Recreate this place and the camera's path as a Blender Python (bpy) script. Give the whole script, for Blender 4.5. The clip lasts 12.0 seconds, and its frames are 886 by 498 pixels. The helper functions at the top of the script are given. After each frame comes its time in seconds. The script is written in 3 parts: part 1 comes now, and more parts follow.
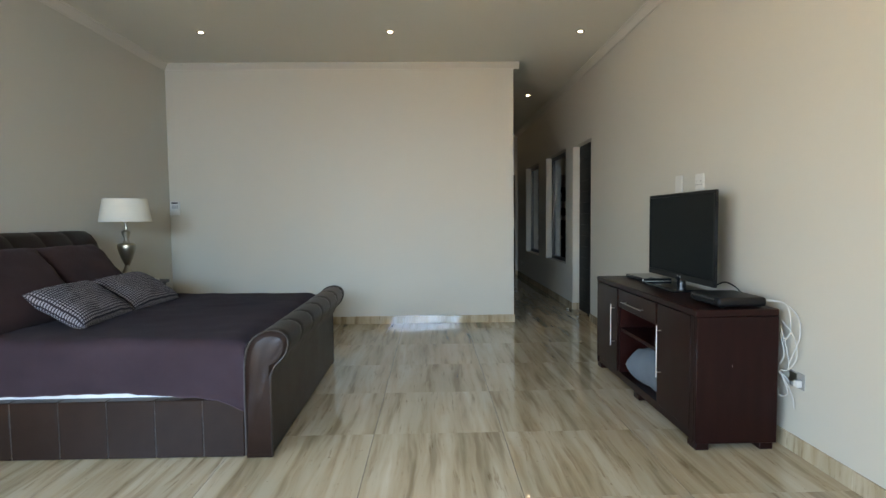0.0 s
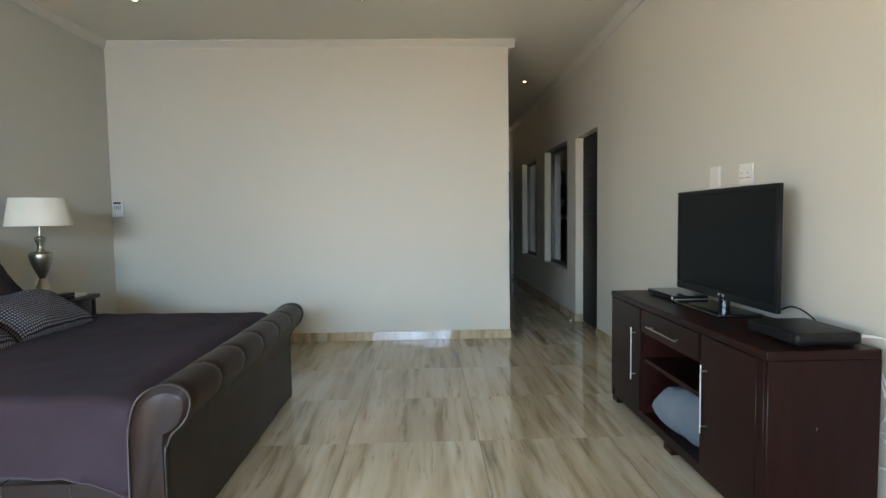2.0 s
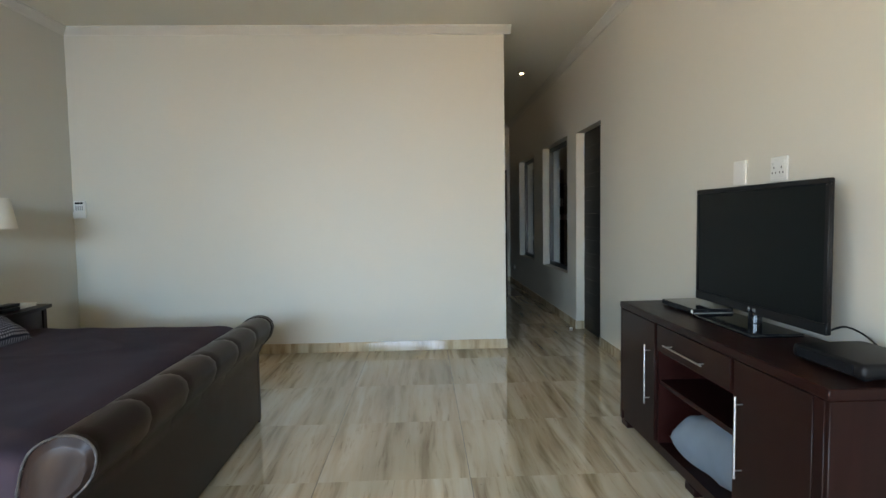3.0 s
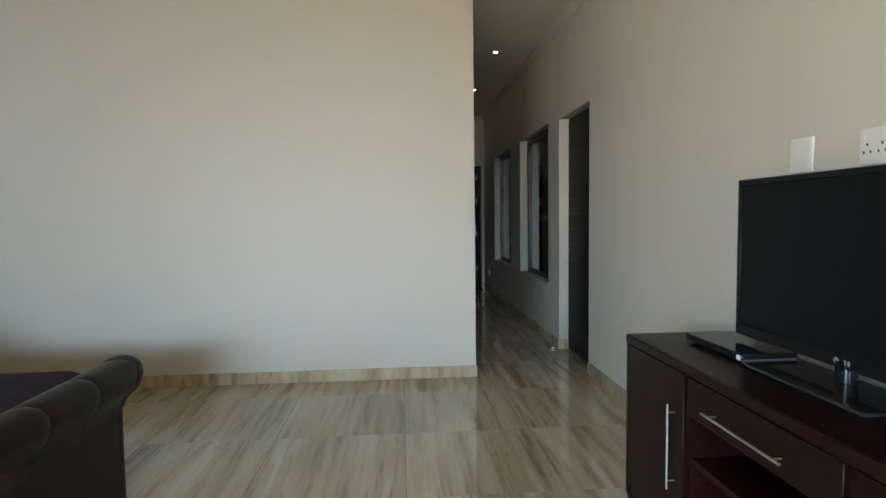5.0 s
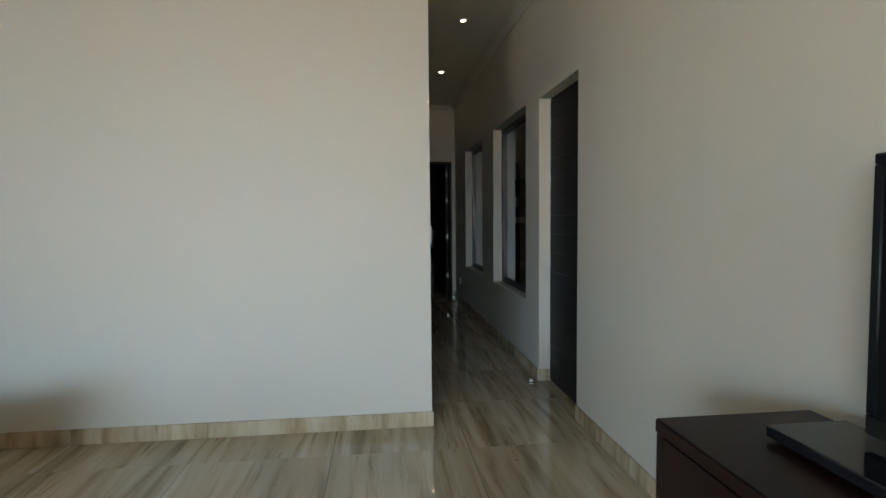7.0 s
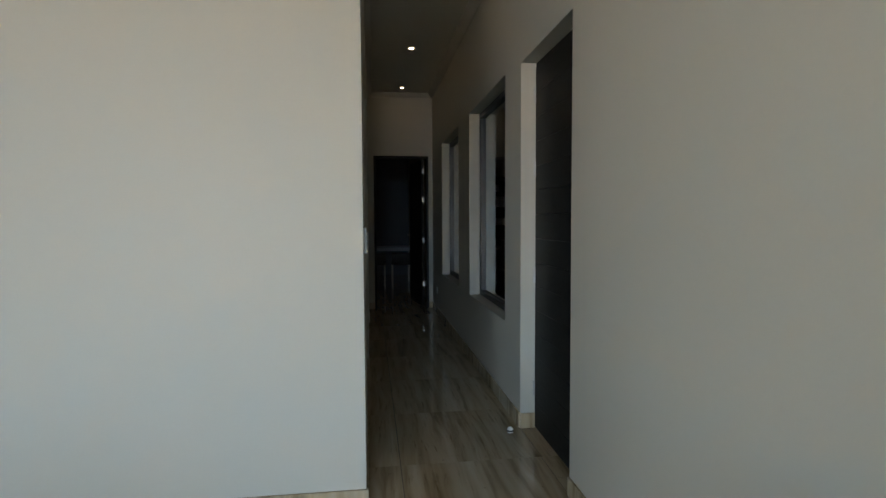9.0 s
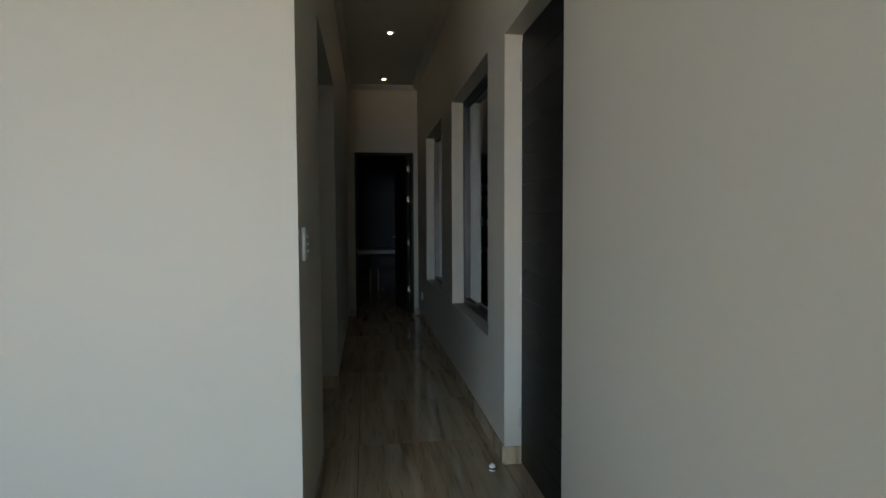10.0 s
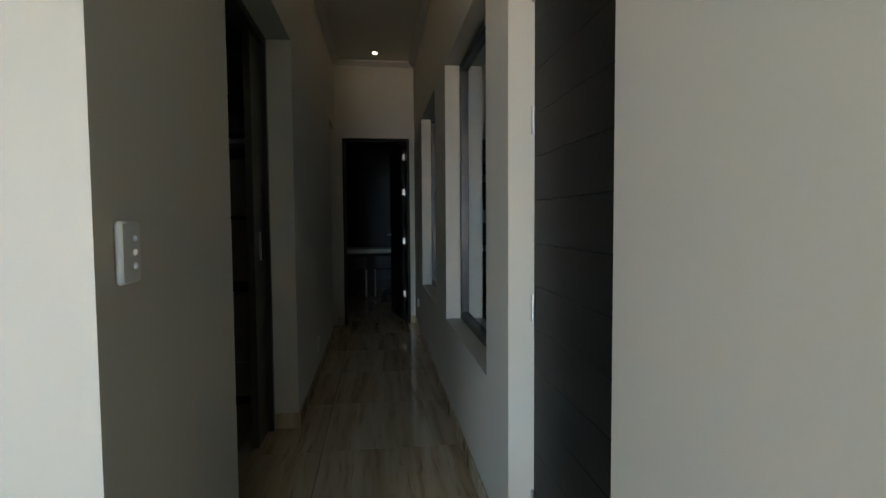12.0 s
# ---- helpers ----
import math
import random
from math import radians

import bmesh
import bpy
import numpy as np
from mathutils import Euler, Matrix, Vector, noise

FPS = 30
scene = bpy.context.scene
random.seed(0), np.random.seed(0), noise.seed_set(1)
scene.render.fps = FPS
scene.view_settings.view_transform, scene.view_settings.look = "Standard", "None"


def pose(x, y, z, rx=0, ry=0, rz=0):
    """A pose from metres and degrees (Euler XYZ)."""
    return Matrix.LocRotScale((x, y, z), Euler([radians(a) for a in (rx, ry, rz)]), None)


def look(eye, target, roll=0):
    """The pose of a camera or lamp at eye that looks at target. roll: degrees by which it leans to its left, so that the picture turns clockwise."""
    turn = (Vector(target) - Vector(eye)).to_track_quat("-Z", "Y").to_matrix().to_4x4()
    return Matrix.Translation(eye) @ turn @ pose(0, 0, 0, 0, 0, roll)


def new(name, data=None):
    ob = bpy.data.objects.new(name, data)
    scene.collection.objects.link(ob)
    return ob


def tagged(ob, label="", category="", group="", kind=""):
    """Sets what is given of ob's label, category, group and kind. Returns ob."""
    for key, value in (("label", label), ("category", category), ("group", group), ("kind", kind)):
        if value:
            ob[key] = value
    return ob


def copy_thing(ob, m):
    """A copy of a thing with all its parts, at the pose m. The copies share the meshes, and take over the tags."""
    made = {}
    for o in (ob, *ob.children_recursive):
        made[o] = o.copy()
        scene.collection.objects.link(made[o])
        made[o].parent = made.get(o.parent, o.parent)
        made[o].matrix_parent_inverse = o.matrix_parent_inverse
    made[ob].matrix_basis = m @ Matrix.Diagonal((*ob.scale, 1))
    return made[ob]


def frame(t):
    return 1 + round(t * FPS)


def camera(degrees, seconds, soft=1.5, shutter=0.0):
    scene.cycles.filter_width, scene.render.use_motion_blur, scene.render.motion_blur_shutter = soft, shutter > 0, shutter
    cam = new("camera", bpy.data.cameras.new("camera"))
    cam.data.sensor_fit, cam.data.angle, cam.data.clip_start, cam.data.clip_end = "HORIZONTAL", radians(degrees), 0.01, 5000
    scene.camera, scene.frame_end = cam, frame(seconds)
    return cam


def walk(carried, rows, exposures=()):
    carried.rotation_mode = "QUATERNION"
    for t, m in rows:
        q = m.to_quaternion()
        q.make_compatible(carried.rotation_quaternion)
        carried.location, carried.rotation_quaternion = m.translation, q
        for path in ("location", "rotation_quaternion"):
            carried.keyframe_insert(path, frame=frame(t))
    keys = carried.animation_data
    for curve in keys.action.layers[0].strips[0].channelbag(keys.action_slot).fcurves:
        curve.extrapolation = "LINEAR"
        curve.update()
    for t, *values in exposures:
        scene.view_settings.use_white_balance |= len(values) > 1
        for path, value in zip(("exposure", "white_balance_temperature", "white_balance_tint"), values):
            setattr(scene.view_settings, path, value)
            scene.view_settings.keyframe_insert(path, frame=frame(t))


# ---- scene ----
cam = camera(78.6, 12.0)
PATH = [
    (0, (0.079, -0.094, 1.203), (0.121, 1.903, 1.091), -0.6),
    (0.5, (0.113, 0.094, 1.199), (0.155, 2.09, 1.087), -0.7),
    (1, (0.135, 0.284, 1.21), (0.182, 2.28, 1.095), -0.8),
    (1.5, (0.156, 0.484, 1.21), (0.21, 2.48, 1.095), -0.8),
    (2, (0.195, 0.706, 1.227), (0.255, 2.701, 1.11), -0.8),
    (2.5, (0.241, 0.884, 1.223), (0.303, 2.88, 1.105), -0.8),
    (3, (0.265, 1.114, 1.236), (0.336, 3.109, 1.118), -0.9),
    (5, (0.464, 2.014, 1.232), (0.617, 4.005, 1.115), -0.7),
    (5.5, (0.509, 2.212, 1.229), (0.691, 4.201, 1.112), -0.6),
    (6, (0.602, 2.474, 1.228), (0.816, 4.46, 1.115), -0.4),
    (6.5, (0.672, 2.702, 1.232), (0.897, 4.686, 1.119), -0.5),
    (7, (0.73, 2.964, 1.234), (0.962, 4.947, 1.12), -0.5),
    (9, (1.055, 3.859, 1.216), (1.319, 5.839, 1.111), -0.3),
    (9.5, (1.134, 4.063, 1.197), (1.408, 6.042, 1.097), -0.3),
    (10, (1.242, 4.312, 1.204), (1.522, 6.29, 1.106), -0.3),
    (10.5, (1.31, 4.49, 1.194), (1.59, 6.468, 1.096), -0.3),
    (11, (1.368, 4.726, 1.213), (1.642, 6.704, 1.108), -0.3),
    (11.5, (1.432, 4.922, 1.219), (1.69, 6.902, 1.108), -0.4),
    (12, (1.487, 5.161, 1.189), (1.726, 7.143, 1.08), -0.4),
]
walk(cam, [(t, look(eye, target, roll)) for t, eye, target, roll in PATH],
     exposures=[(0.0, 3.50, 8150, 19), (3.0, 3.78, 8100, 19), (5.5, 3.66, 8050, 18.5), (9.5, 3.42, 7900, 18.5), (11.0, 3.62, 7900, 18.5), (12.0, 4.01, 7900, 18.5)])

# ---------- daylight ----------
world = bpy.data.worlds.new("sky")
world.use_nodes = True
scene.world = world
wn = world.node_tree.nodes
sky = wn.new("ShaderNodeTexSky")
sky.sky_type, sky.sun_disc = "NISHITA", False
sky.sun_elevation, sky.sun_rotation = radians(58), radians(20)
world.node_tree.links.new(sky.outputs[0], wn["Background"].inputs[0])
wn["Background"].inputs[1].default_value = 0.10

sun = new("sun", bpy.data.lights.new("sun", "SUN"))
sun.data.energy, sun.data.angle, sun.data.color = 3.9, radians(0.5), (1.0, 0.92, 0.80)
sun.matrix_world = look((5.0, 9.0, 17.0), (0.0, 0.0, 0.0))

# daylight of the two glazed openings, sinking in from the sky
for name, size, watts, eye, target in (("rear_window_daylight", (2.4, 0.85), 25.0, (-0.30, -4.20, 2.03), (-1.00, -2.20, 0.75)),
                                       ("side_window_daylight", (2.8, 1.4), 8.0, (-2.97, -1.50, 1.76), (-0.97, 0.40, 0.62))):
    lamp_ob = new(name, bpy.data.lights.new(name, "AREA"))
    lamp_ob.data.shape, lamp_ob.data.size, lamp_ob.data.size_y = "RECTANGLE", size[0], size[1]
    lamp_ob.data.energy, lamp_ob.data.color = watts, (0.33, 0.62, 1.0)
    lamp_ob.data.spread = radians(88)
    lamp_ob.matrix_world = look(eye, target)


# ---------- materials ----------
def material(name, color, rough=0.5, metal=0.0, coat=0.0, spec=0.5):
    m = bpy.data.materials.new(name)
    m.use_nodes = True
    b = m.node_tree.nodes["Principled BSDF"]
    b.inputs["Base Color"].default_value = (*color, 1)
    b.inputs["Roughness"].default_value = rough
    b.inputs["Metallic"].default_value = metal
    b.inputs["Coat Weight"].default_value = coat
    b.inputs["Coat Roughness"].default_value = 0.06
    b.inputs["Specular IOR Level"].default_value = spec
    return m


class Nodes:
    """Small wrapper that adds and links nodes in a material."""

    def __init__(self, m):
        self.t = m.node_tree
        self.b = self.t.nodes["Principled BSDF"]

    def add(self, kind, **inputs):
        n = self.t.nodes.new(kind)
        for k, v in inputs.items():
            n.inputs[k.replace("_", " ")].default_value = v
        return n

    def link(self, a, b):
        self.t.links.new(a, b)

    def coords(self, scale, shuffle=0.0, kind="Object"):
        tc, mp = self.add("ShaderNodeTexCoord"), self.add("ShaderNodeMapping", Scale=scale)
        self.link(tc.outputs[kind], mp.inputs[0])
        if shuffle:
            info, mul = self.add("ShaderNodeObjectInfo"), self.t.nodes.new("ShaderNodeVectorMath")
            mul.operation = "SCALE"
            mul.inputs[0].default_value = (shuffle, shuffle * 1.7, shuffle * 0.6)
            self.link(info.outputs["Random"], mul.inputs["Scale"])
            self.link(mul.outputs[0], mp.inputs["Location"])
        return mp.outputs[0]

    def noise(self, vec, scale, detail=4.0, rough=0.55, distort=0.0):
        n = self.add("ShaderNodeTexNoise", Scale=scale, Detail=detail, Roughness=rough, Distortion=distort)
        self.link(vec, n.inputs["Vector"])
        return n.outputs["Fac"]

    def ramp(self, fac, stops):
        r = self.t.nodes.new("ShaderNodeValToRGB")
        e = r.color_ramp.elements
        while len(e) < len(stops):
            e.new(0.5)
        for el, (p, c) in zip(e, stops):
            el.position, el.color = p, (*c, 1)
        self.link(fac, r.inputs[0])
        return r.outputs[0]

    def mix(self, fac, a, b, mode="MIX"):
        n = self.t.nodes.new("ShaderNodeMix")
        n.data_type, n.blend_type = "RGBA", mode
        for v, s in ((fac, n.inputs[0]), (a, n.inputs[6]), (b, n.inputs[7])):
            if isinstance(v, (int, float)):
                s.default_value = v
            elif isinstance(v, tuple):
                s.default_value = (*v, 1)
            else:
                self.link(v, s)
        return n.outputs[2]

    def bump(self, fac, strength, distance=0.01):
        n = self.add("ShaderNodeBump", Strength=strength, Distance=distance)
        self.link(fac, n.inputs["Height"])
        self.link(n.outputs[0], self.b.inputs["Normal"])

    def rough(self, fac, lo, hi):
        n = self.add("ShaderNodeMapRange", To_Min=lo, To_Max=hi)
        self.link(fac, n.inputs[0])
        self.link(n.outputs[0], self.b.inputs["Roughness"])

    def color(self, c):
        self.link(c, self.b.inputs["Base Color"])


def mottled(name, color, rough, amount=0.08, big=0.8, fine=60.0, bump=0.05, metal=0.0, coat=0.0, shuffle=0.0, spec=0.5):
    """A plain surface with a broad and a fine variation of tone, gloss and relief."""
    m = material(name, color, rough, metal, coat, spec)
    n = Nodes(m)
    v = n.coords((1, 1, 1), shuffle)
    a, b = n.noise(v, big, 3), n.noise(v, fine, 4)
    dark, light = tuple(c * (1 - amount) for c in color), tuple(min(1, c * (1 + amount)) for c in color)
    col = n.ramp(a, [(0.3, dark), (0.7, light)])
    n.color(n.mix(0.35, col, n.ramp(b, [(0.3, dark), (0.7, light)])))
    n.rough(b, max(0.02, rough * 0.85), min(1, rough * 1.15))
    if bump:
        n.bump(b, bump, 0.004)
    return m


WALL = mottled("wall_paint", (0.495, 0.468, 0.40), 0.55, 0.025, 0.7, 140, 0.05)
CEILING = mottled("ceiling_paint", (0.68, 0.642, 0.555), 0.75, 0.02, 0.5, 110, 0.04)
TRIM = mottled("cornice_plaster", (0.56, 0.525, 0.465), 0.5, 0.02, 2, 90, 0.03)
GROUT = mottled("grout", (0.075, 0.06, 0.045), 0.8, 0.15, 3, 80, 0.1)


def tile_material(name, scale, wander, calm, gloss=(0.02, 0.05), spec=0.9):
    """Polished porcelain printed with wandering wood-like veins along one axis."""
    m = material(name, (0.4, 0.34, 0.26), 0.07, spec=spec)
    n = Nodes(m)
    straight = n.coords((1, 1, 1), 9.0)
    slow = n.add("ShaderNodeMapping", Scale=calm)
    n.link(straight, slow.inputs[0])
    drift = n.add("ShaderNodeTexNoise", Scale=1.0, Detail=2.0, Roughness=0.5)
    n.link(slow.outputs[0], drift.inputs["Vector"])
    shift = n.t.nodes.new("ShaderNodeVectorMath")
    shift.operation = "MULTIPLY_ADD"
    shift.inputs[1].default_value = wander
    n.link(drift.outputs["Color"], shift.inputs[0])
    n.link(straight, shift.inputs[2])
    stretch = n.add("ShaderNodeMapping", Scale=scale)
    n.link(shift.outputs[0], stretch.inputs[0])
    v = stretch.outputs[0]
    broad = n.noise(v, 1.2, 2, 0.45)
    vein = n.noise(v, 3.0, 3, 0.55)
    fine = n.noise(v, 9.5, 5, 0.62)
    flame = n.noise(straight, 3.0, 4, 0.6, 0.8)
    base = n.ramp(broad, [(0.32, (0.365, 0.286, 0.186)), (0.5, (0.432, 0.349, 0.242)), (0.68, (0.50, 0.419, 0.309))])
    dark = n.ramp(vein, [(0.32, (0.52, 0.44, 0.345)), (0.46, (0.86, 0.81, 0.74)), (0.60, (1, 1, 1))])
    thin = n.ramp(fine, [(0.33, (0.56, 0.48, 0.40)), (0.43, (0.95, 0.94, 0.92)), (0.6, (1, 1, 1))])
    pits = n.ramp(n.noise(straight, 38.0, 2, 0.5), [(0.24, (0.5, 0.44, 0.36)), (0.29, (1, 1, 1))])
    col = n.mix(0.85, base, dark, "MULTIPLY")
    col = n.mix(n.ramp(flame, [(0.40, (0.15, 0.15, 0.15)), (0.62, (0.9, 0.9, 0.9))]), col, thin, "MULTIPLY")
    n.color(n.mix(0.6, col, pits, "MULTIPLY"))
    n.rough(fine, *gloss)
    return m


TILE = tile_material("porcelain_tile", (5.2, 0.34, 5.2), (0.075, 0.0, 0.0), (6.0, 1.6, 6.0))
SKIRT_X = tile_material("porcelain_skirting", (4.2, 4.2, 0.6), (0.03, 0.03, 0.0), (4.0, 4.0, 4.0), (0.04, 0.08), 0.16)

DARK_WOOD = material("dark_stained_wood", (0.012, 0.006, 0.005), 0.30, spec=0.13)
_n = Nodes(DARK_WOOD)
_v = _n.coords((12, 6, 1.2), 3.0)
_g = _n.noise(_v, 2.0, 6, 0.6, 0.5)
_n.color(_n.ramp(_g, [(0.3, (0.0100, 0.0029, 0.0023)), (0.7, (0.0155, 0.0044, 0.0034))]))
_n.rough(_g, 0.28, 0.40)
RED_WOOD = mottled("reddish_wood_inside", (0.0165, 0.0033, 0.0026), 0.4, 0.25, 3, 40, 0.03, spec=0.15)

LEATHER = material("brown_leather", (0.032, 0.024, 0.021), 0.36, spec=0.13)
_n = Nodes(LEATHER)
_v = _n.coords((1, 1, 1))
_g, _w = _n.noise(_v, 260, 3), _n.noise(_v, 5, 4)
_n.color(_n.ramp(_w, [(0.3, (0.0145, 0.0070, 0.0052)), (0.7, (0.0215, 0.0112, 0.0082))]))
_n.rough(_w, 0.27, 0.42)
_n.bump(_g, 0.12, 0.002)
PIPING = mottled("leather_piping", (0.040, 0.031, 0.027), 0.3, 0.1, 8, 90)


def cloth(name, color, amount=0.12, weave=420.0):
    m = material(name, color, 0.95, spec=0.06)
    n = Nodes(m)
    v = n.coords((1, 1, 1))
    a, w = n.noise(v, 3.5, 4), n.noise(v, weave, 2)
    n.color(n.ramp(a, [(0.3, tuple(c * (1 - amount) for c in color)), (0.7, tuple(c * (1 + amount) for c in color))]))
    n.bump(w, 0.25, 0.002)
    n.b.inputs["Sheen Weight"].default_value = 0.03
    n.b.inputs["Sheen Roughness"].default_value = 0.5
    return m


DUVET = cloth("aubergine_cotton", (0.064, 0.0415, 0.0505))
PILLOW = cloth("brown_cotton", (0.038, 0.0205, 0.0205))
SHEET = cloth("white_sheet", (0.60, 0.595, 0.59), 0.05)
BLANKET = cloth("grey_blue_fleece", (0.115, 0.138, 0.158), 0.12, 160)
BASE_CLOTH = cloth("mattress_ticking", (0.62, 0.62, 0.63), 0.04)

CHECK = cloth("houndstooth_weave", (0.3, 0.3, 0.32))
_n = Nodes(CHECK)
_uv = _n.coords((1, 1, 1), kind="UV")
_wobble = _n.noise(_uv, 14, 2)
_sep = _n.t.nodes.new("ShaderNodeSeparateXYZ")
_n.link(_uv, _sep.inputs[0])


def _stripe(out):
    a = _n.t.nodes.new("ShaderNodeMath")
    a.operation = "MULTIPLY"
    a.inputs[1].default_value = 62 * 2 * math.pi
    _n.link(out, a.inputs[0])
    b = _n.t.nodes.new("ShaderNodeMath")
    b.operation = "SINE"
    _n.link(a.outputs[0], b.inputs[0])
    return b.outputs[0]


_sx, _sy = _stripe(_sep.outputs[0]), _stripe(_sep.outputs[1])
_mx = _n.t.nodes.new("ShaderNodeMath")
_mx.operation = "MINIMUM"
_n.link(_sx, _mx.inputs[0])
_n.link(_sy, _mx.inputs[1])
_lift = _n.t.nodes.new("ShaderNodeMath")
_lift.operation = "MULTIPLY_ADD"
_lift.inputs[1].default_value, _lift.inputs[2].default_value = 0.5, 0.5
_n.link(_mx.outputs[0], _lift.inputs[0])
_n.color(_n.ramp(_lift.outputs[0], [(0.24, (0.022, 0.017, 0.021)), (0.50, (0.21, 0.188, 0.198))]))

PEWTER = mottled("brushed_pewter", (0.40, 0.365, 0.295), 0.34, 0.05, 6, 120, 0.0, metal=1.0)
CHROME = mottled("brushed_steel", (0.50, 0.49, 0.47), 0.42, 0.05, 10, 150, 0.02, metal=1.0)
SHADE = cloth("cream_lampshade", (0.66, 0.62, 0.53), 0.04, 300)
BLACK = mottled("black_plastic", (0.006, 0.006, 0.0065), 0.42, 0.1, 6, 200, 0.03, spec=0.17)
GLOSS_BLACK = mottled("gloss_black_plastic", (0.008, 0.008, 0.009), 0.08, 0.1, 6, 200, 0.0)
SCREEN = mottled("matt_screen", (0.005, 0.0062, 0.0064), 0.40, 0.08, 2, 300, 0.0, spec=0.08)
WHITE_PLASTIC = mottled("white_plastic", (0.59, 0.58, 0.54), 0.35, 0.03, 12, 120, 0.02)
CABLE = mottled("white_cable", (0.52, 0.52, 0.50), 0.5, 0.04, 12, 120, 0.0)
GREY = mottled("grey_plastic", (0.25, 0.25, 0.24), 0.5, 0.1, 10, 120, 0.02)
DOOR_DARK = mottled("dark_door_timber", (0.0145, 0.0132, 0.0115), 0.45, 0.2, 4, 60, 0.03, shuffle=4.0, spec=0.1)
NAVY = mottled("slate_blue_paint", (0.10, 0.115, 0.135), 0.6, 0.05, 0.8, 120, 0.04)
ALU = mottled("charcoal_aluminium", (0.012, 0.014, 0.015), 0.4, 0.1, 4, 120, 0.02)
OLIVE = mottled("olive_grey_laminate", (0.21, 0.21, 0.175), 0.45, 0.08, 4, 80, 0.02)
WENGE = mottled("wenge_laminate", (0.036, 0.033, 0.027), 0.4, 0.15, 4, 60, 0.03, spec=0.2)
PALE_TOP = mottled("pale_laminate", (0.62, 0.63, 0.63), 0.35, 0.04, 4, 80, 0.0)
PAPER = mottled("paper", (0.7, 0.69, 0.65), 0.7, 0.05, 8, 60, 0.0)
GROUND = mottled("sandy_paving", (0.57, 0.48, 0.305), 0.9, 0.15, 0.6, 12, 0.2)

GLASS = material("clear_glass", (1, 1, 1), 0.0)
Nodes(GLASS).b.inputs["Transmission Weight"].default_value = 1.0
Nodes(GLASS).b.inputs["IOR"].default_value = 1.45

BULB = material("lamp_glow", (1, 0.9, 0.7), 0.4)
Nodes(BULB).b.inputs["Emission Color"].default_value = (1.0, 0.86, 0.62, 1)
Nodes(BULB).b.inputs["Emission Strength"].default_value = 3.0

# ---------- building helpers ----------
ORIGIN = {}


def box(bm, x0, x1, y0, y1, z0, z1, bevel=0.0):
    m = Matrix.LocRotScale(((x0 + x1) / 2, (y0 + y1) / 2, (z0 + z1) / 2), None, (abs(x1 - x0), abs(y1 - y0), abs(z1 - z0)))
    made = bmesh.ops.create_cube(bm, size=1.0, matrix=m)["verts"]
    if bevel:
        edges = list({e for v in made for e in v.link_edges})
        bmesh.ops.bevel(bm, geom=edges, offset=bevel, segments=1 if bevel < 0.0061 else 3, affect="EDGES", profile=0.6)
    return bm


def boxes(*spec, bevel=0.0):
    bm = bmesh.new()
    for s in spec:
        box(bm, *s, bevel=bevel)
    return bm


def lathe(profile, centre=(0, 0, 0), n=32):
    """Turns (radius, height) pairs round the vertical."""
    bm = bmesh.new()
    rings = [[bm.verts.new((centre[0] + r * math.cos(a), centre[1] + r * math.sin(a), centre[2] + z))
              for a in [2 * math.pi * i / n for i in range(n)]] for r, z in profile]
    for a, b in zip(rings, rings[1:]):
        for i in range(n):
            bm.faces.new((a[i], a[(i + 1) % n], b[(i + 1) % n], b[i]))
    bm.faces.new(list(reversed(rings[0])))
    bm.faces.new(rings[-1])
    return bm


def smooth_path(points, steps=6):
    """A Catmull-Rom line through the points."""
    p = [Vector(q) for q in points]
    p = [2 * p[0] - p[1]] + p + [2 * p[-1] - p[-2]]
    out = []
    for i in range(1, len(p) - 2):
        for s in range(steps):
            t = s / steps
            a, b, c, d = p[i - 1:i + 3]
            out.append(0.5 * (2 * b + (c - a) * t + (2 * a - 5 * b + 4 * c - d) * t * t + (3 * b - a - 3 * c + d) * t ** 3))
    return out + [p[-2]]


def tube(points, r, n=8, steps=6, smooth=True, bm=None):
    bm = bm or bmesh.new()
    path = smooth_path(points, steps) if smooth else [Vector(q) for q in points]
    rings = []
    up = Vector((0.31, 0.17, 0.93))
    for i, q in enumerate(path):
        d = (path[min(i + 1, len(path) - 1)] - path[max(i - 1, 0)]).normalized()
        s = d.cross(up)
        s = (s if s.length > 0.05 else d.cross(Vector((1, 0, 0)))).normalized()
        u = s.cross(d)
        rings.append([bm.verts.new(q + r * (math.cos(a) * s + math.sin(a) * u)) for a in [2 * math.pi * k / n for k in range(n)]])
    for a, b in zip(rings, rings[1:]):
        for k in range(n):
            bm.faces.new((a[k], a[(k + 1) % n], b[(k + 1) % n], b[k]))
    bm.faces.new(list(reversed(rings[0])))
    bm.faces.new(rings[-1])
    return bm


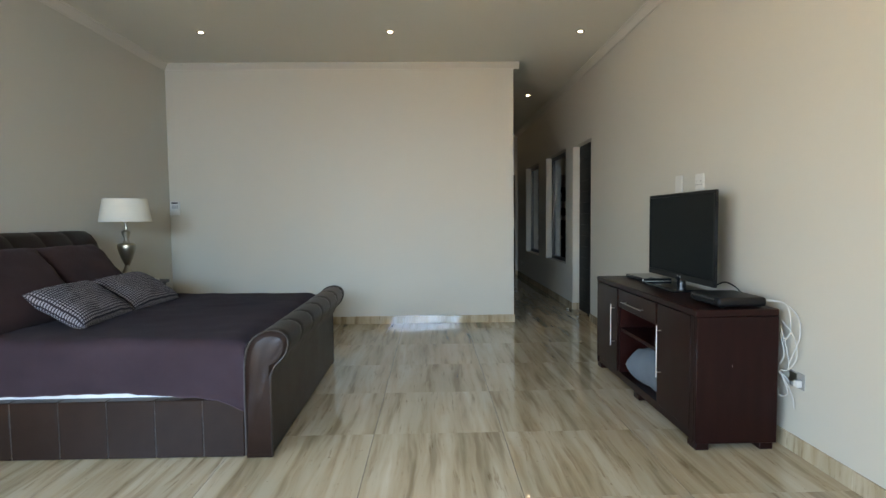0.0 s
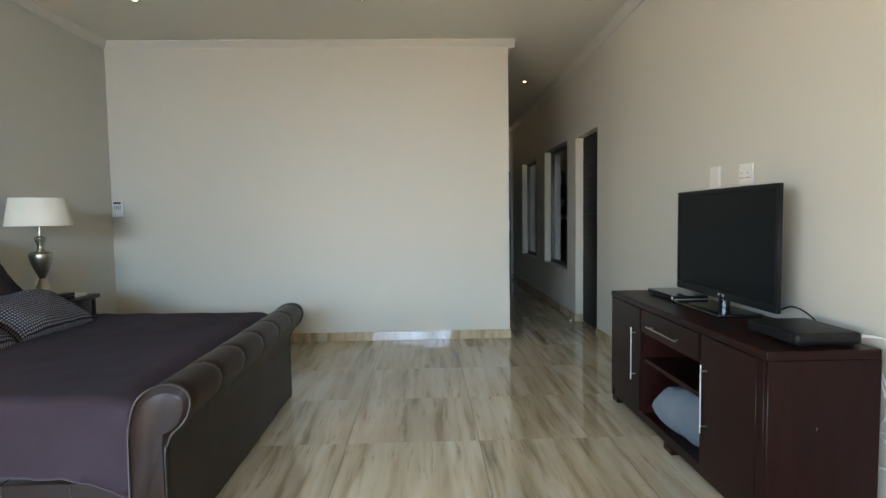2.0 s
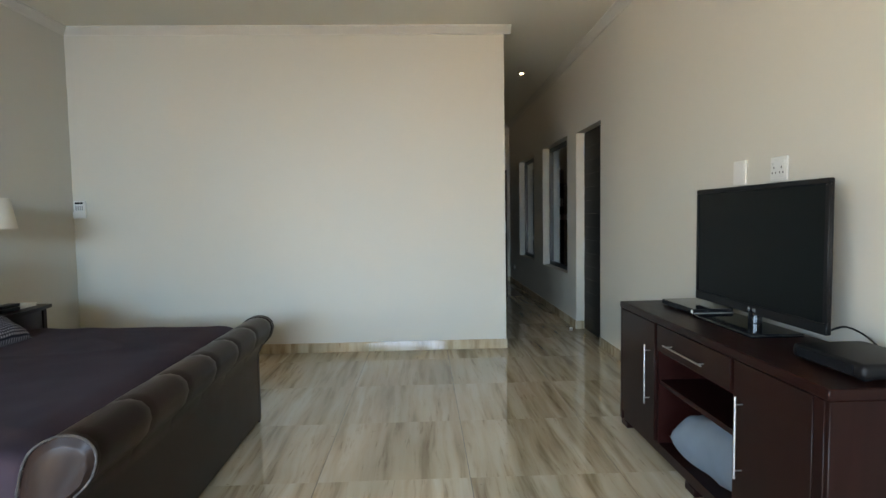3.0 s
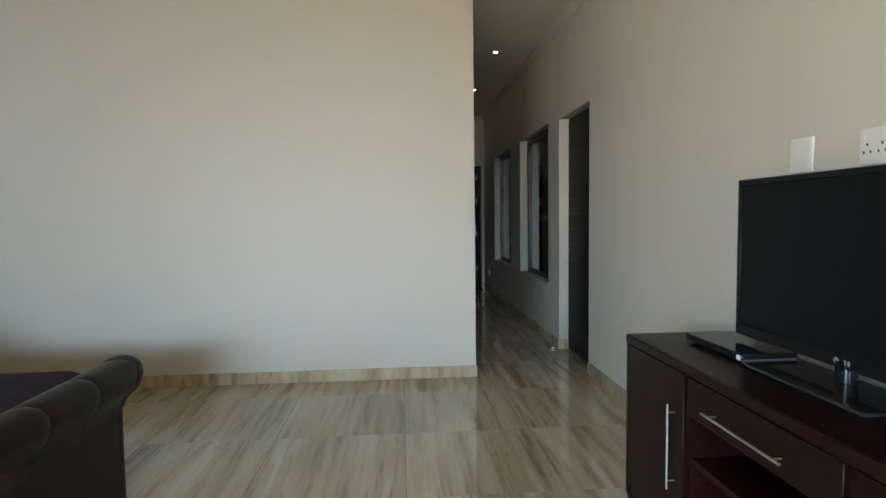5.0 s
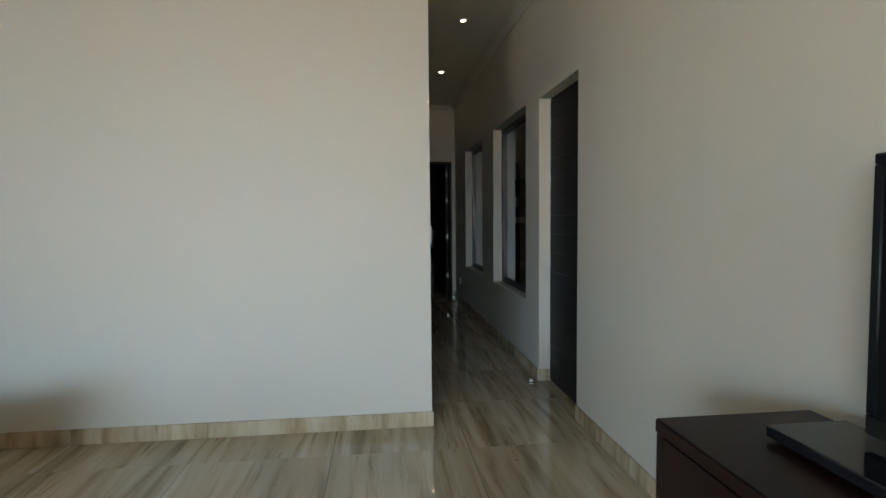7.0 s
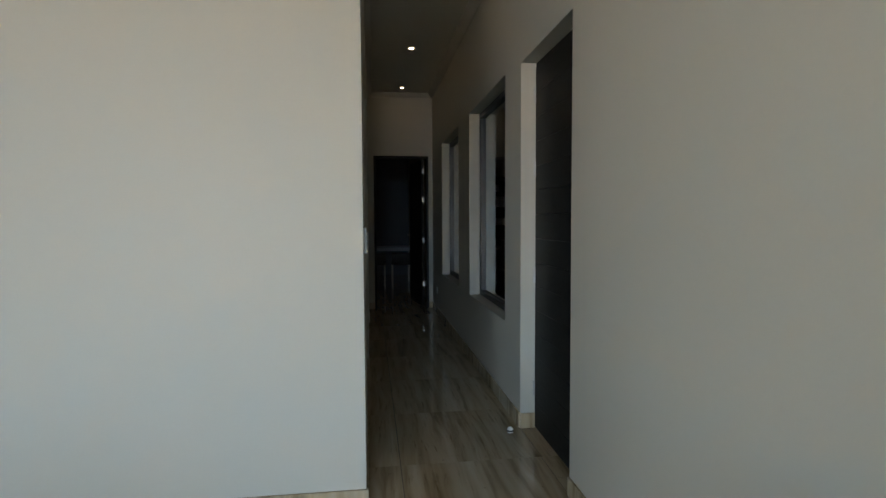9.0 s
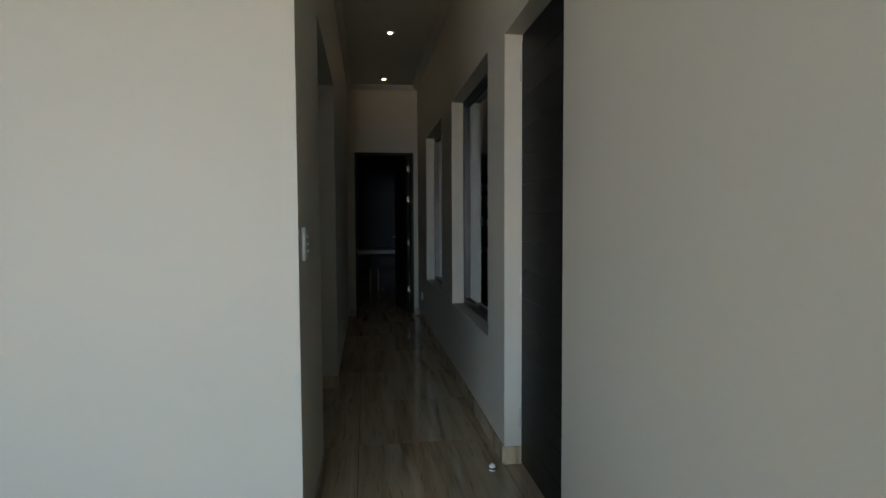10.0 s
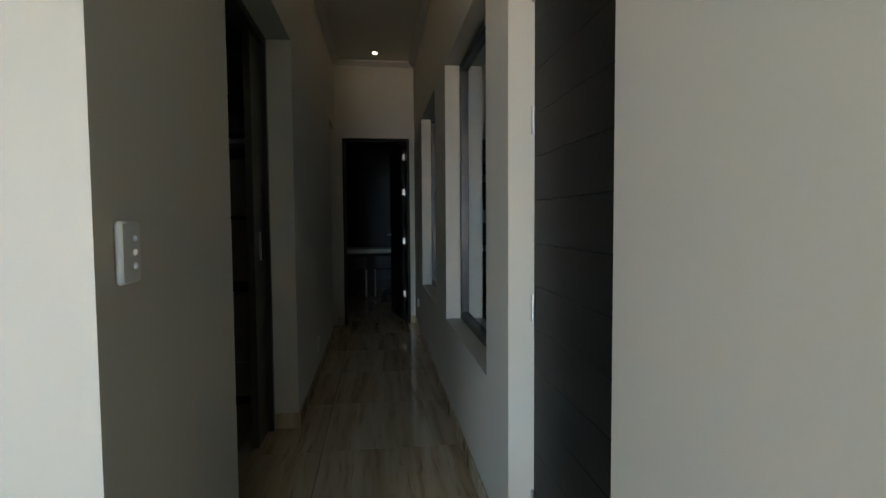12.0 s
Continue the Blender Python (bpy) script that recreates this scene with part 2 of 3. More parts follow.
def extrude_y(profile, ys, inset=None, above=-1.0):
    """Sweeps an (x, z) outline along y; inset(y) pulls the outline in towards its middle line, where it lies above a height."""
    bm = bmesh.new()
    cx = sum(p[0] for p in profile) / len(profile)
    cz = sum(p[1] for p in profile) / len(profile)
    rings = []
    for y in ys:
        k = inset(y) if inset else 0.0
        ring = []
        for x, z in profile:
            d = Vector((x - cx, 0, z - cz))
            d = d.normalized() * (k * min(1.0, max(0.0, (z - above) / 0.08)) if above > 0 else k) if d.length else d
            ring.append(bm.verts.new((x - d.x, y, max(z - d.z, min(z, 0.02)))))
        rings.append(ring)
    n = len(profile)
    for a, b in zip(rings, rings[1:]):
        for i in range(n):
            bm.faces.new((a[i], b[i], b[(i + 1) % n], a[(i + 1) % n]))
    bm.faces.new(rings[0])
    bm.faces.new(list(reversed(rings[-1])))
    return bm


def finish(name, bm, mat, soft):
    bmesh.ops.recalc_face_normals(bm, faces=bm.faces)
    me = bpy.data.meshes.new(name)
    bm.to_mesh(me)
    bm.free()
    me.materials.append(mat)
    if soft:
        me.shade_smooth()
        me.set_sharp_from_angle(angle=radians(soft))
    return me


def thing(name, at, label, category, group="", kind=""):
    """An Empty at a thing's base, to which its parts are added."""
    ob = new(name)
    ob.location = at
    ORIGIN[ob] = Vector(at)
    return tagged(ob, label, category, group, kind)


def part(name, bm, mat, parent=None, label="", soft=40):
    """One mesh under a thing or a part; the bmesh is in world metres."""
    origin = ORIGIN[parent] if parent else Vector((0, 0, 0))
    if parent:
        bmesh.ops.translate(bm, verts=bm.verts, vec=-origin)
    ob = new(name, finish(name, bm, mat, soft))
    ORIGIN[ob] = origin
    if parent:
        ob.parent = parent
    if label:
        ob["label"] = label
    return ob


def solid(name, bm, mat, label, category="", kind="structure", soft=30):
    return tagged(part(name, bm, mat, soft=soft), label, category, "", kind)


# ---------- the plan ----------
XL, XR = -2.875, 1.91           # bedroom side walls
YB, YF = -4.2, 6.11            # bedroom rear wall and partition wall
XH = 1.024                     # hall's wardrobe-side wall
YE = 11.345                    # end wall of the hall
H = 2.950                      # ceiling
T = 0.24                       # wall thickness
TILE_W = 0.722

GZ = 2.50
V0, V1 = -3.7, 0.6              # side opening, behind the view
solid("wall_west", boxes((XL - T, XL, YB - T, V0, -0.05, H), (XL - T, XL, V0, V1, GZ, H), (XL - T, XL, V1, YF, -0.05, H)), WALL, "light grey painted bedroom wall behind the bed", "wall")
# partition between bedroom and hall wardrobe, with its return along the hall
solid("wall_partition", boxes((XL - T, XH, YF, YF + 0.15, -0.05, H)), WALL, "smooth light grey painted partition wall", "wall")
LO0, LO1, LOZ = 6.955, 8.29, 2.185      # wardrobe opening
LP0 = 10.69                            # side passage
solid("wall_hall_west", boxes((XH - 0.14, XH, YF + 0.15, LO0, -0.05, H), (XH - 0.14, XH, LO0, LO1, LOZ, H),
                              (XH - 0.14, XH, LO1, LP0, -0.05, H), (XH - 0.14, XH, LP0, YE, 2.21, H)), WALL,
      "light grey hall wall with two openings", "wall")
D0, D1, DZ = 6.095, 6.887, 2.105        # dark door
WZ0, WZ1 = 0.565, 2.135
W = [(7.252, 8.517), (9.10, 10.33)]
solid("wall_east", boxes((XR, XR + T, YB - T, D0, -0.05, H), (XR, XR + T, D0, D1, DZ, H), (XR, XR + T, D1, W[0][0], -0.05, H),
                         (XR, XR + T, W[0][0], W[0][1], -0.05, WZ0), (XR, XR + T, W[0][0], W[0][1], WZ1, H),
                         (XR, XR + T, W[0][1], W[1][0], -0.05, H),
                         (XR, XR + T, W[1][0], W[1][1], -0.05, WZ0), (XR, XR + T, W[1][0], W[1][1], WZ1, H),
                         (XR, XR + T, W[1][1], 16.0, -0.05, H)), WALL, "light grey painted long wall with a door and two windows", "wall")
E0, E1, EZ = 1.104, 1.856, 2.105
solid("wall_hall_end", boxes((-2.15, E0, YE, YE + 0.15, -0.05, H), (E0, E1, YE, YE + 0.15, EZ, H), (E1, XR, YE, YE + 0.15, -0.05, H)), WALL,
      "light grey wall that ends the hall", "wall")
# rear wall with the glazed doors behind the camera
G0, G1 = -1.62, 1.0
solid("wall_rear", boxes((XL - T, G0, YB - T, YB, -0.05, H), (G1, XR + T, YB - T, YB, -0.05, H), (G0, G1, YB - T, YB, GZ, H)), WALL,
      "light grey rear wall with a wide glazed opening", "wall")
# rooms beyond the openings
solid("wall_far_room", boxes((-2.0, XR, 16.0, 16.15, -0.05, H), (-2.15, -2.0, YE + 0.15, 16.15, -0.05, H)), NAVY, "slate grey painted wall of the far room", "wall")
solid("wall_wardrobe", boxes((-0.35, -0.2, YF + 0.15, 9.3, -0.05, H), (-0.2, XH - 0.14, 9.15, 9.3, -0.05, H), (-0.2, -0.35, 9.3, YE, -0.05, H)), WALL,
      "plain wall round the wardrobe and side passage", "wall")
solid("wall_side_room", boxes((5.2, 5.35, 6.0, 16.0, -0.05, H), (XR + T, 5.2, 6.0, 6.15, -0.05, H), (XR + T, 5.2, 12.0, 12.15, -0.05, H)), WALL,
      "plain wall of the dim side room", "wall")
solid("ceiling", boxes((-3.2, 5.5, YB - T, 16.2, H, H + 0.2)), CEILING, "flat off-white plastered ceiling", "ceiling")
solid("floor", boxes((-3.2, 5.5, YB - T, 16.2, -0.08, -0.0025)), GROUT, "polished wood-look porcelain tile floor", "floor")
solid("ground", boxes((-400, 400, -400, 400, -0.40, -0.12)), GROUND, "sandy paved ground outside", "ground")


# cornice: a stepped cove run along a wall
def cornice_run(bm, a, b, inward):
    """From a to b in plan, with the room on the side 'inward'."""
    a, b, n = Vector((*a, 0)), Vector((*b, 0)), Vector((*inward, 0))
    prof = [(0, -0.068), (0.008, -0.068), (0.010, -0.058), (0.022, -0.046), (0.040, -0.030), (0.050, -0.016), (0.060, -0.012), (0.062, 0.0), (0, 0)]
    rings = [[bm.verts.new(q + n * d + Vector((0, 0, H + z))) for d, z in prof] for q in (a, b)]
    k = len(prof)
    for i in range(k):
        bm.faces.new((rings[0][i], rings[0][(i + 1) % k], rings[1][(i + 1) % k], rings[1][i]))
    bm.faces.new(rings[0])
    bm.faces.new(list(reversed(rings[1])))


bm = bmesh.new()
cornice_run(bm, (XL, YB), (XL, YF), (1, 0))
cornice_run(bm, (XL, YF), (XH + 0.062, YF), (0, -1))
cornice_run(bm, (XR, YB), (XR, YE), (-1, 0))
cornice_run(bm, (XH, YF), (XH, YE), (1, 0))
cornice_run(bm, (XH, YE), (XR, YE), (0, -1))
solid("trim", bm, TRIM, "white plaster cornice along the ceiling", "cornice", soft=25)

# ---------- bed ----------
bed = thing("bed", (-1.7, 3.52, 0), "dark brown leather sleigh bed with a rolled footboard", "bed")
B0, B1 = 2.600, 4.41
HB1 = 4.345                    # far end of the headboard
FOOT = [(-0.742, 0.02), (-0.742, 0.40), (-0.733, 0.435), (-0.716, 0.475), (-0.690, 0.500), (-0.662, 0.535), (-0.647, 0.585),
        (-0.655, 0.622), (-0.682, 0.646), (-0.722, 0.655), (-0.765, 0.648), (-0.806, 0.622), (-0.836, 0.580), (-0.852, 0.52), (-0.861, 0.44), (-0.863, 0.02)]
FOOT = [(x - 0.012 - (0.008 if x < -0.80 else 0.0), z) for x, z in FOOT]
N_PAN = 6


def skewed(bm):
    """Turns the footboard's camera-side end a little outwards."""
    for v in bm.verts:
        v.co.x += 0.014 * (B1 - v.co.y) / (B1 - B0)
    return bm


for i in range(N_PAN):
    y0, y1 = B0 + 0.03 + i * (B1 - B0 - 0.06) / N_PAN, B0 + 0.03 + (i + 1) * (B1 - B0 - 0.06) / N_PAN
    part("footboard_panel", skewed(extrude_y(FOOT, [y0 + (y1 - y0) * k / 12 for k in range(13)],
                                      lambda y: 0.0055 * abs(2 * (y - y0) / (y1 - y0) - 1) ** 12 + 0.001, 0.44)), LEATHER, bed)
for y0, y1 in ((B0, B0 + 0.03), (B1 - 0.03, B1)):
    end = part("footboard_end", skewed(extrude_y([(x, max(0.004, z - 0.016) if z < 0.03 else z) for x, z in FOOT], [y0 - 0.010, y0 - 0.007, y0, y0 + 0.006, y1 - 0.006, y1, y1 + 0.007, y1 + 0.010], lambda y: max(0.0, y0 + 0.006 - y, y - y1 + 0.006) * 1.9)), LEATHER, bed)
    ye = y0 if y0 == B0 else y1
    part("piping", skewed(tube([(x, ye, z) for x, z in FOOT], 0.0040, 6, 3)), PIPING, end, "raised leather piping")
HEAD = [(-2.60, 0.02), (-2.60, 0.90), (-2.606, 0.98), (-2.63, 1.05), (-2.67, 1.105), (-2.715, 1.135), (-2.765, 1.138), (-2.80, 1.115),
        (-2.805, 1.07), (-2.78, 1.03), (-2.745, 1.0), (-2.725, 0.94), (-2.72, 0.8), (-2.72, 0.02)]
for i in range(N_PAN):
    y0, y1 = B0 + i * (HB1 - B0) / N_PAN, B0 + (i + 1) * (HB1 - B0) / N_PAN
    part("headboard_panel", extrude_y(HEAD, [y0 + (y1 - y0) * k / 8 for k in range(9)],
                                      lambda y: 0.006 * abs(2 * (y - y0) / (y1 - y0) - 1) ** 6), LEATHER, bed)
SEAMS = [-0.884, -1.092, -1.333, -1.574, -1.815, -2.056, -2.297, -2.60]
for y0, y1 in ((2.624, 2.70), (4.35, 4.40)):
    for x1, x0 in zip(SEAMS, SEAMS[1:]):
        part("side_rail_panel", boxes((x0 + 0.0006, x1 - 0.0006, y0, y1, 0.002, 0.298), bevel=0.004), LEATHER, bed)
    for x in SEAMS[1:-1]:
        part("seam", tube([(x, y0 + 0.001, 0.006), (x + 0.002, y0 - 0.0005, 0.15), (x, y0 + 0.001, 0.294)], 0.0022, 6, 3), PIPING, bed, "stitched leather seam")
for x in (-0.80, -2.66):
    for y in (B0 + 0.08, B1 - 0.08):
        part("foot", boxes((x - 0.03, x + 0.03, y - 0.03, y + 0.03, 0.0, 0.022)), BLACK, bed)
part("slat_base", boxes((-2.60, -0.87, 2.70, 4.35, 0.10, 0.26)), BLACK, bed)

mattress = thing("mattress", (-1.73, 3.52, 0.26), "white mattress with a white fitted sheet", "mattress")
part("mattress_body", boxes((-2.595, -0.875, 2.685, 4.365, 0.26, 0.565), bevel=0.05), SHEET, mattress)


def duvet_mesh(hems):
    """A quilt that lies on the mattress and hangs over both long sides."""
    bm = bmesh.new()
    nu, nv = 90, 96
    grid = []
    for i in range(nu + 1):
        u = i / nu
        x = -2.52 + u * (-0.872 + 2.52)
        row = []
        edge = 0.334 - 0.006 * math.sin(u * 9) + 0.014 * noise.noise((u * 9.0, 0.4, 2.2)) + 0.006 * noise.noise((u * 31.0, 1.4, 5.2)) - 0.09 * max(0.0, (u - 0.80) / 0.20) ** 2
        for j in range(nv + 1):
            s = (j / nv) * 2 - 1
            a = abs(s)
            top = 0.608 + 0.012 * noise.noise((x * 2.1, s * 2.4, 0.3)) + 0.005 * noise.noise((x * 7, s * 9, 1.7))
            top += 0.010 * math.exp(-((x + 2.3) / 0.3) ** 2)
            ridge = noise.noise((x * 1.3 + 0.8 * s, s * 3.6 + 0.5 * x, 6.4))
            top += 0.010 * max(0.0, 1.0 - abs(ridge) * 7.0) ** 1.5 * (0.6 + 0.4 * noise.noise((x * 2.0, s * 2.0, 9.1)))
            if a < 0.74:
                y, z = 0.845 * a / 0.74, top
            elif a < 0.84:
                q = (a - 0.74) / 0.10 * math.pi / 2
                y, z = 0.845 + 0.055 * math.sin(q), top - 0.055 * (1 - math.cos(q))
            else:
                q = (a - 0.84) / 0.16
                fold = (0.012 + 0.022 * max(0.0, (u - 0.78) / 0.22)) * noise.noise((x * (5.5 + 5.0 * max(0.0, u - 0.7)), 2.0 * q, 4.1 + (s > 0))) + 0.007 * noise.noise((x * 13, q, 7.7))
                y, z = 0.900 + 0.010 * q + fold * (0.3 + q), (top - 0.055) * (1 - q) + edge * q
            z -= 0.030 * max(0.0, (u - 0.93) / 0.07) ** 2 if a < 0.84 else 0.0
            row.append(bm.verts.new((x, 3.525 + math.copysign(y, s), z)))
        grid.append(row)
    for i in range(nu):
        for j in range(nv):
            bm.faces.new((grid[i][j], grid[i + 1][j], grid[i + 1][j + 1], grid[i][j + 1]))
    hems += [[grid[i][j].co.copy() for i in range(nu + 1)] for j in (0, nv)]
    bmesh.ops.solidify(bm, geom=bm.faces[:], thickness=-0.014)
    return bm


HEMS = []
duvet = solid("duvet", duvet_mesh(HEMS), DUVET, "dark aubergine cotton duvet spread over the mattress", "duvet", "object", soft=80)
for line in HEMS:
    part("hem", tube(line, 0.003, 6, smooth=False), DUVET, duvet, "rolled stitched hem")


def pillow_mesh(w, h, t, seed=0, sag=0.0):
    """A stuffed cushion in its own plane, x by y, t thick, with drawn corners and UVs."""
    bm = bmesh.new()
    uv = bm.loops.layers.uv.new("UVMap")
    n = 28
    sides = []
    for sgn in (1, -1):
        g = []
        for i in range(n + 1):
            row = []
            for j in range(n + 1):
                a, b = 2 * i / n - 1, 2 * j / n - 1
                pull = 1 - 0.07 * (1 - abs(a) ** 2) * abs(b) ** 3 - 0.0
                pull2 = 1 - 0.07 * (1 - abs(b) ** 2) * abs(a) ** 3
                k = max(0.0, (1 - a ** 4)) ** 0.55 * max(0.0, (1 - b ** 4)) ** 0.55
                z = sgn * t / 2 * k * (1 + 0.25 * noise.noise((a * 1.5 + seed, b * 1.5, sgn)))
                z += 0.008 * noise.noise((a * 4 + seed, b * 4, 3)) + sag * (a * a + 0.4 * b * b)
                row.append(bm.verts.new((w / 2 * a * pull2, h / 2 * b * pull, z)))
            g.append(row)
        for i in range(n):
            for j in range(n):
                c = [(i, j), (i + 1, j), (i + 1, j + 1), (i, j + 1)]
                f = bm.faces.new([g[p][q] for p, q in (c if sgn > 0 else c[::-1])])
                for loop, (p, q) in zip(f.loops, c if sgn > 0 else c[::-1]):
                    loop[uv].uv = (w * p / n, h * q / n)
        sides.append(g)
    bmesh.ops.remove_doubles(bm, verts=bm.verts, dist=0.0006)
    return bm


def pillow(name, size, m, mat, label, category, seed, sag=0.0):
    bm = pillow_mesh(*size, seed, sag)
    ob = new(name, finish(name, bm, mat, 80))
    ob.matrix_world = m
    return tagged(ob, label, category, "pillows on the bed")


def lean(x, y, z, tilt, yaw=0.0):
    """A cushion's pose: width along y, rising towards the headboard by the tilt."""
    c, k = math.cos(radians(tilt)), math.sin(radians(tilt))
    m = Matrix(((0, -c, k, 0), (1, 0, 0, 0), (0, k, c, 0), (0, 0, 0, 1)))
    return Matrix.Translation((x, y, z)) @ pose(0, 0, 0, 0, 0, yaw) @ m


pillow("pillow", (0.84, 0.58, 0.21), lean(-2.37, 3.07, 0.815, 50, -3), PILLOW, "large dark brown pillow propped against the headboard", "pillow", 1)
pillow("pillow", (0.84, 0.58, 0.21), lean(-2.415, 3.82, 0.805, 52, 2), PILLOW, "large dark brown pillow propped against the headboard", "pillow", 5)
pillow("cushion", (0.57, 0.37, 0.15), lean(-2.03, 3.205, 0.712, 31, 2), CHECK, "small black and grey houndstooth cushion lying on the duvet", "cushion", 2)
pillow("cushion", (0.60, 0.37, 0.15), lean(-2.05, 3.835, 0.708, 31, -2), CHECK, "small black and grey houndstooth cushion lying on the duvet", "cushion", 3)

# ---------- bedside ----------
stand = thing("nightstand", (-2.58, 4.78, 0), "dark stained wooden nightstand with a bowed front", "nightstand")


def bow_top(x0, x1, y0, y1, z0, z1, bow):
    bm = bmesh.new()
    n = 14
    pts = [(x0, y0), *[(x1 + bow * math.sin(math.pi * i / n), y0 + (y1 - y0) * i / n) for i in range(n + 1)], (x0, y1)]
    lo = [bm.verts.new((*p, z0)) for p in pts]
    hi = [bm.verts.new((*p, z1)) for p in pts]
    k = len(pts)
    for i in range(k):
        bm.faces.new((lo[i], lo[(i + 1) % k], hi[(i + 1) % k], hi[i]))
    bm.faces.new(hi)
    bm.faces.new(lo[::-1])
    return bm


NZ = 0.66
part("top", bow_top(-2.86, -2.41, 4.46, 5.07, NZ - 0.024, NZ, 0.05), DARK_WOOD, stand)
part("body", bow_top(-2.85, -2.45, 4.49, 5.04, 0.08, NZ - 0.024, 0.03), DARK_WOOD, stand)
for y in (4.505, 5.025):
    for x in (-2.83, -2.45):
        part("leg", boxes((x - 0.02, x + 0.02, y - 0.02, y + 0.02, 0.0, NZ - 0.024), bevel=0.004), DARK_WOOD, stand)
for z in (0.16, 0.41):
    d = part("drawer_front", bow_top(-2.49, -2.435, 4.53, 5.0, z, z + 0.22, 0.035), DARK_WOOD, stand)
    part("knob", lathe([(0.006, 0), (0.006, 0.012), (0.014, 0.018), (0.014, 0.026), (0.004, 0.03)], (-2.39, 4.765, z + 0.09), 14), PEWTER, d, "round metal knob")

lamp = thing("table_lamp", (-2.58, 4.68, 0.66), "pewter urn table lamp with a cream drum shade", "lamp")
LC = (-2.58, 4.68, 0.66)
part("base", lathe([(0.058, 0), (0.058, 0.014), (0.050, 0.020), (0.046, 0.058), (0.041, 0.064), (0.040, 0.115), (0.033, 0.125), (0.027, 0.145), (0.019, 0.165)], LC, 28), PEWTER, lamp)
part("urn", lathe([(0.019, 0.165), (0.028, 0.185), (0.047, 0.23), (0.066, 0.285), (0.073, 0.315), (0.075, 0.338), (0.072, 0.348), (0.062, 0.356), (0.040, 0.363)], LC, 32), PEWTER, lamp)
part("neck", lathe([(0.030, 0.363), (0.021, 0.385), (0.019, 0.40), (0.035, 0.44), (0.037, 0.458), (0.029, 0.465), (0.014, 0.472), (0.012, 0.505), (0.007, 0.55)], LC, 24), PEWTER, lamp)
bm = lathe([(0.205, 0.545), (0.172, 0.742), (0.170, 0.742), (0.202, 0.545)], LC, 48)
bmesh.ops.delete(bm, geom=[f for f in bm.faces if len(f.verts) > 4], context="FACES_ONLY")
part("shade", bm, SHADE, lamp, "cream fabric drum shade")

book = thing("book", (-2.52, 4.93, NZ), "closed book with white pages on the nightstand", "book")
part("pages", boxes((-2.60, -2.47, 4.84, 5.0, NZ + 0.003, NZ + 0.018)), PAPER, book)
part("cover", boxes((-2.602, -2.466, 4.838, 5.002, NZ + 0.0175, NZ + 0.021), (-2.602, -2.466, 4.838, 5.002, NZ, NZ + 0.0035)), PAPER, book)
pouch = thing("spectacle_case", (-2.47, 4.72, NZ), "small dark spectacle case on the nightstand", "case")
part("lower_shell", boxes((-2.51, -2.43, 4.64, 4.80, NZ, NZ + 0.025), bevel=0.009), BLACK, pouch)
part("lid", boxes((-2.51, -2.43, 4.64, 4.80, NZ + 0.026, NZ + 0.048), bevel=0.009), BLACK, pouch)

# ---------- television side ----------
unit = thing("tv_cabinet", (1.63, 3.41, 0), "dark reddish brown wooden media cabinet with steel handles", "cabinet")
U0, U1, UX0, UX1, UZ = 2.588, 4.229, 1.415, 1.838, 0.728
part("top", boxes((UX0 - 0.004, UX1, U0, U1, UZ - 0.036, UZ), bevel=0.004), DARK_WOOD, unit)
for y0, y1 in ((U0, U0 + 0.03), (U1 - 0.03, U1)):
    part("side_panel", boxes((UX0, UX1, y0, y1, 0.036, UZ - 0.036), bevel=0.003), DARK_WOOD, unit)
part("back_panel", boxes((UX1 - 0.012, UX1 - 0.002, U0 + 0.03, U1 - 0.03, 0.06, UZ - 0.036)), RED_WOOD, unit)
part("bottom_panel", boxes((UX0 + 0.01, UX1 - 0.014, U0 + 0.03, U1 - 0.03, 0.038, 0.085)), DARK_WOOD, unit)
for y in (3.075, 3.745):
    part("divider", boxes((UX0 + 0.012, UX1 - 0.014, y - 0.012, y + 0.012, 0.085, UZ - 0.036)), RED_WOOD, unit)
part("shelf", boxes((UX0 + 0.016, UX1 - 0.014, 3.087, 3.733, 0.385, 0.408)), RED_WOOD, unit)
part("drawer_box", boxes((UX0 + 0.02, UX1 - 0.02, 3.09, 3.73, 0.545, 0.56)), RED_WOOD, unit)
HX = UX0 - 0.030


def bar_handle(parent, p, q):
    """A steel rod on two short pegs."""
    p, q = Vector(p), Vector(q)
    h = part("handle", tube([p, q], 0.0040, 10, smooth=False), CHROME, parent, "brushed steel bar handle")
    d = (q - p).normalized() * 0.03
    for c in (p + d, q - d):
        part("peg", tube([c, c + Vector((0.034, 0, 0))], 0.003, 8, smooth=False), CHROME, h)


door = part("door", boxes((UX0 - 0.002, UX0 + 0.016, 3.757, U1 - 0.034, 0.088, UZ - 0.04), bevel=0.002), DARK_WOOD, unit)
bar_handle(door, (HX, 3.812, 0.262), (HX, 3.812, 0.568))
door = part("door", boxes((UX0 - 0.002, UX0 + 0.016, U0 + 0.066, 3.063, 0.088, UZ - 0.04), bevel=0.002), DARK_WOOD, unit)
bar_handle(door, (HX, 3.005, 0.262), (HX, 3.005, 0.568))
drawer = part("drawer", boxes((UX0 - 0.002, UX0 + 0.016, 3.089, 3.731, 0.562, UZ - 0.04), bevel=0.002), DARK_WOOD, unit)
bar_handle(drawer, (HX, 3.25, 0.612), (HX, 3.60, 0.612))
part("stile", boxes((UX0 - 0.002, UX0 + 0.018, U0 + 0.018, U0 + 0.063, 0.040, UZ - 0.037), bevel=0.003), DARK_WOOD, unit)
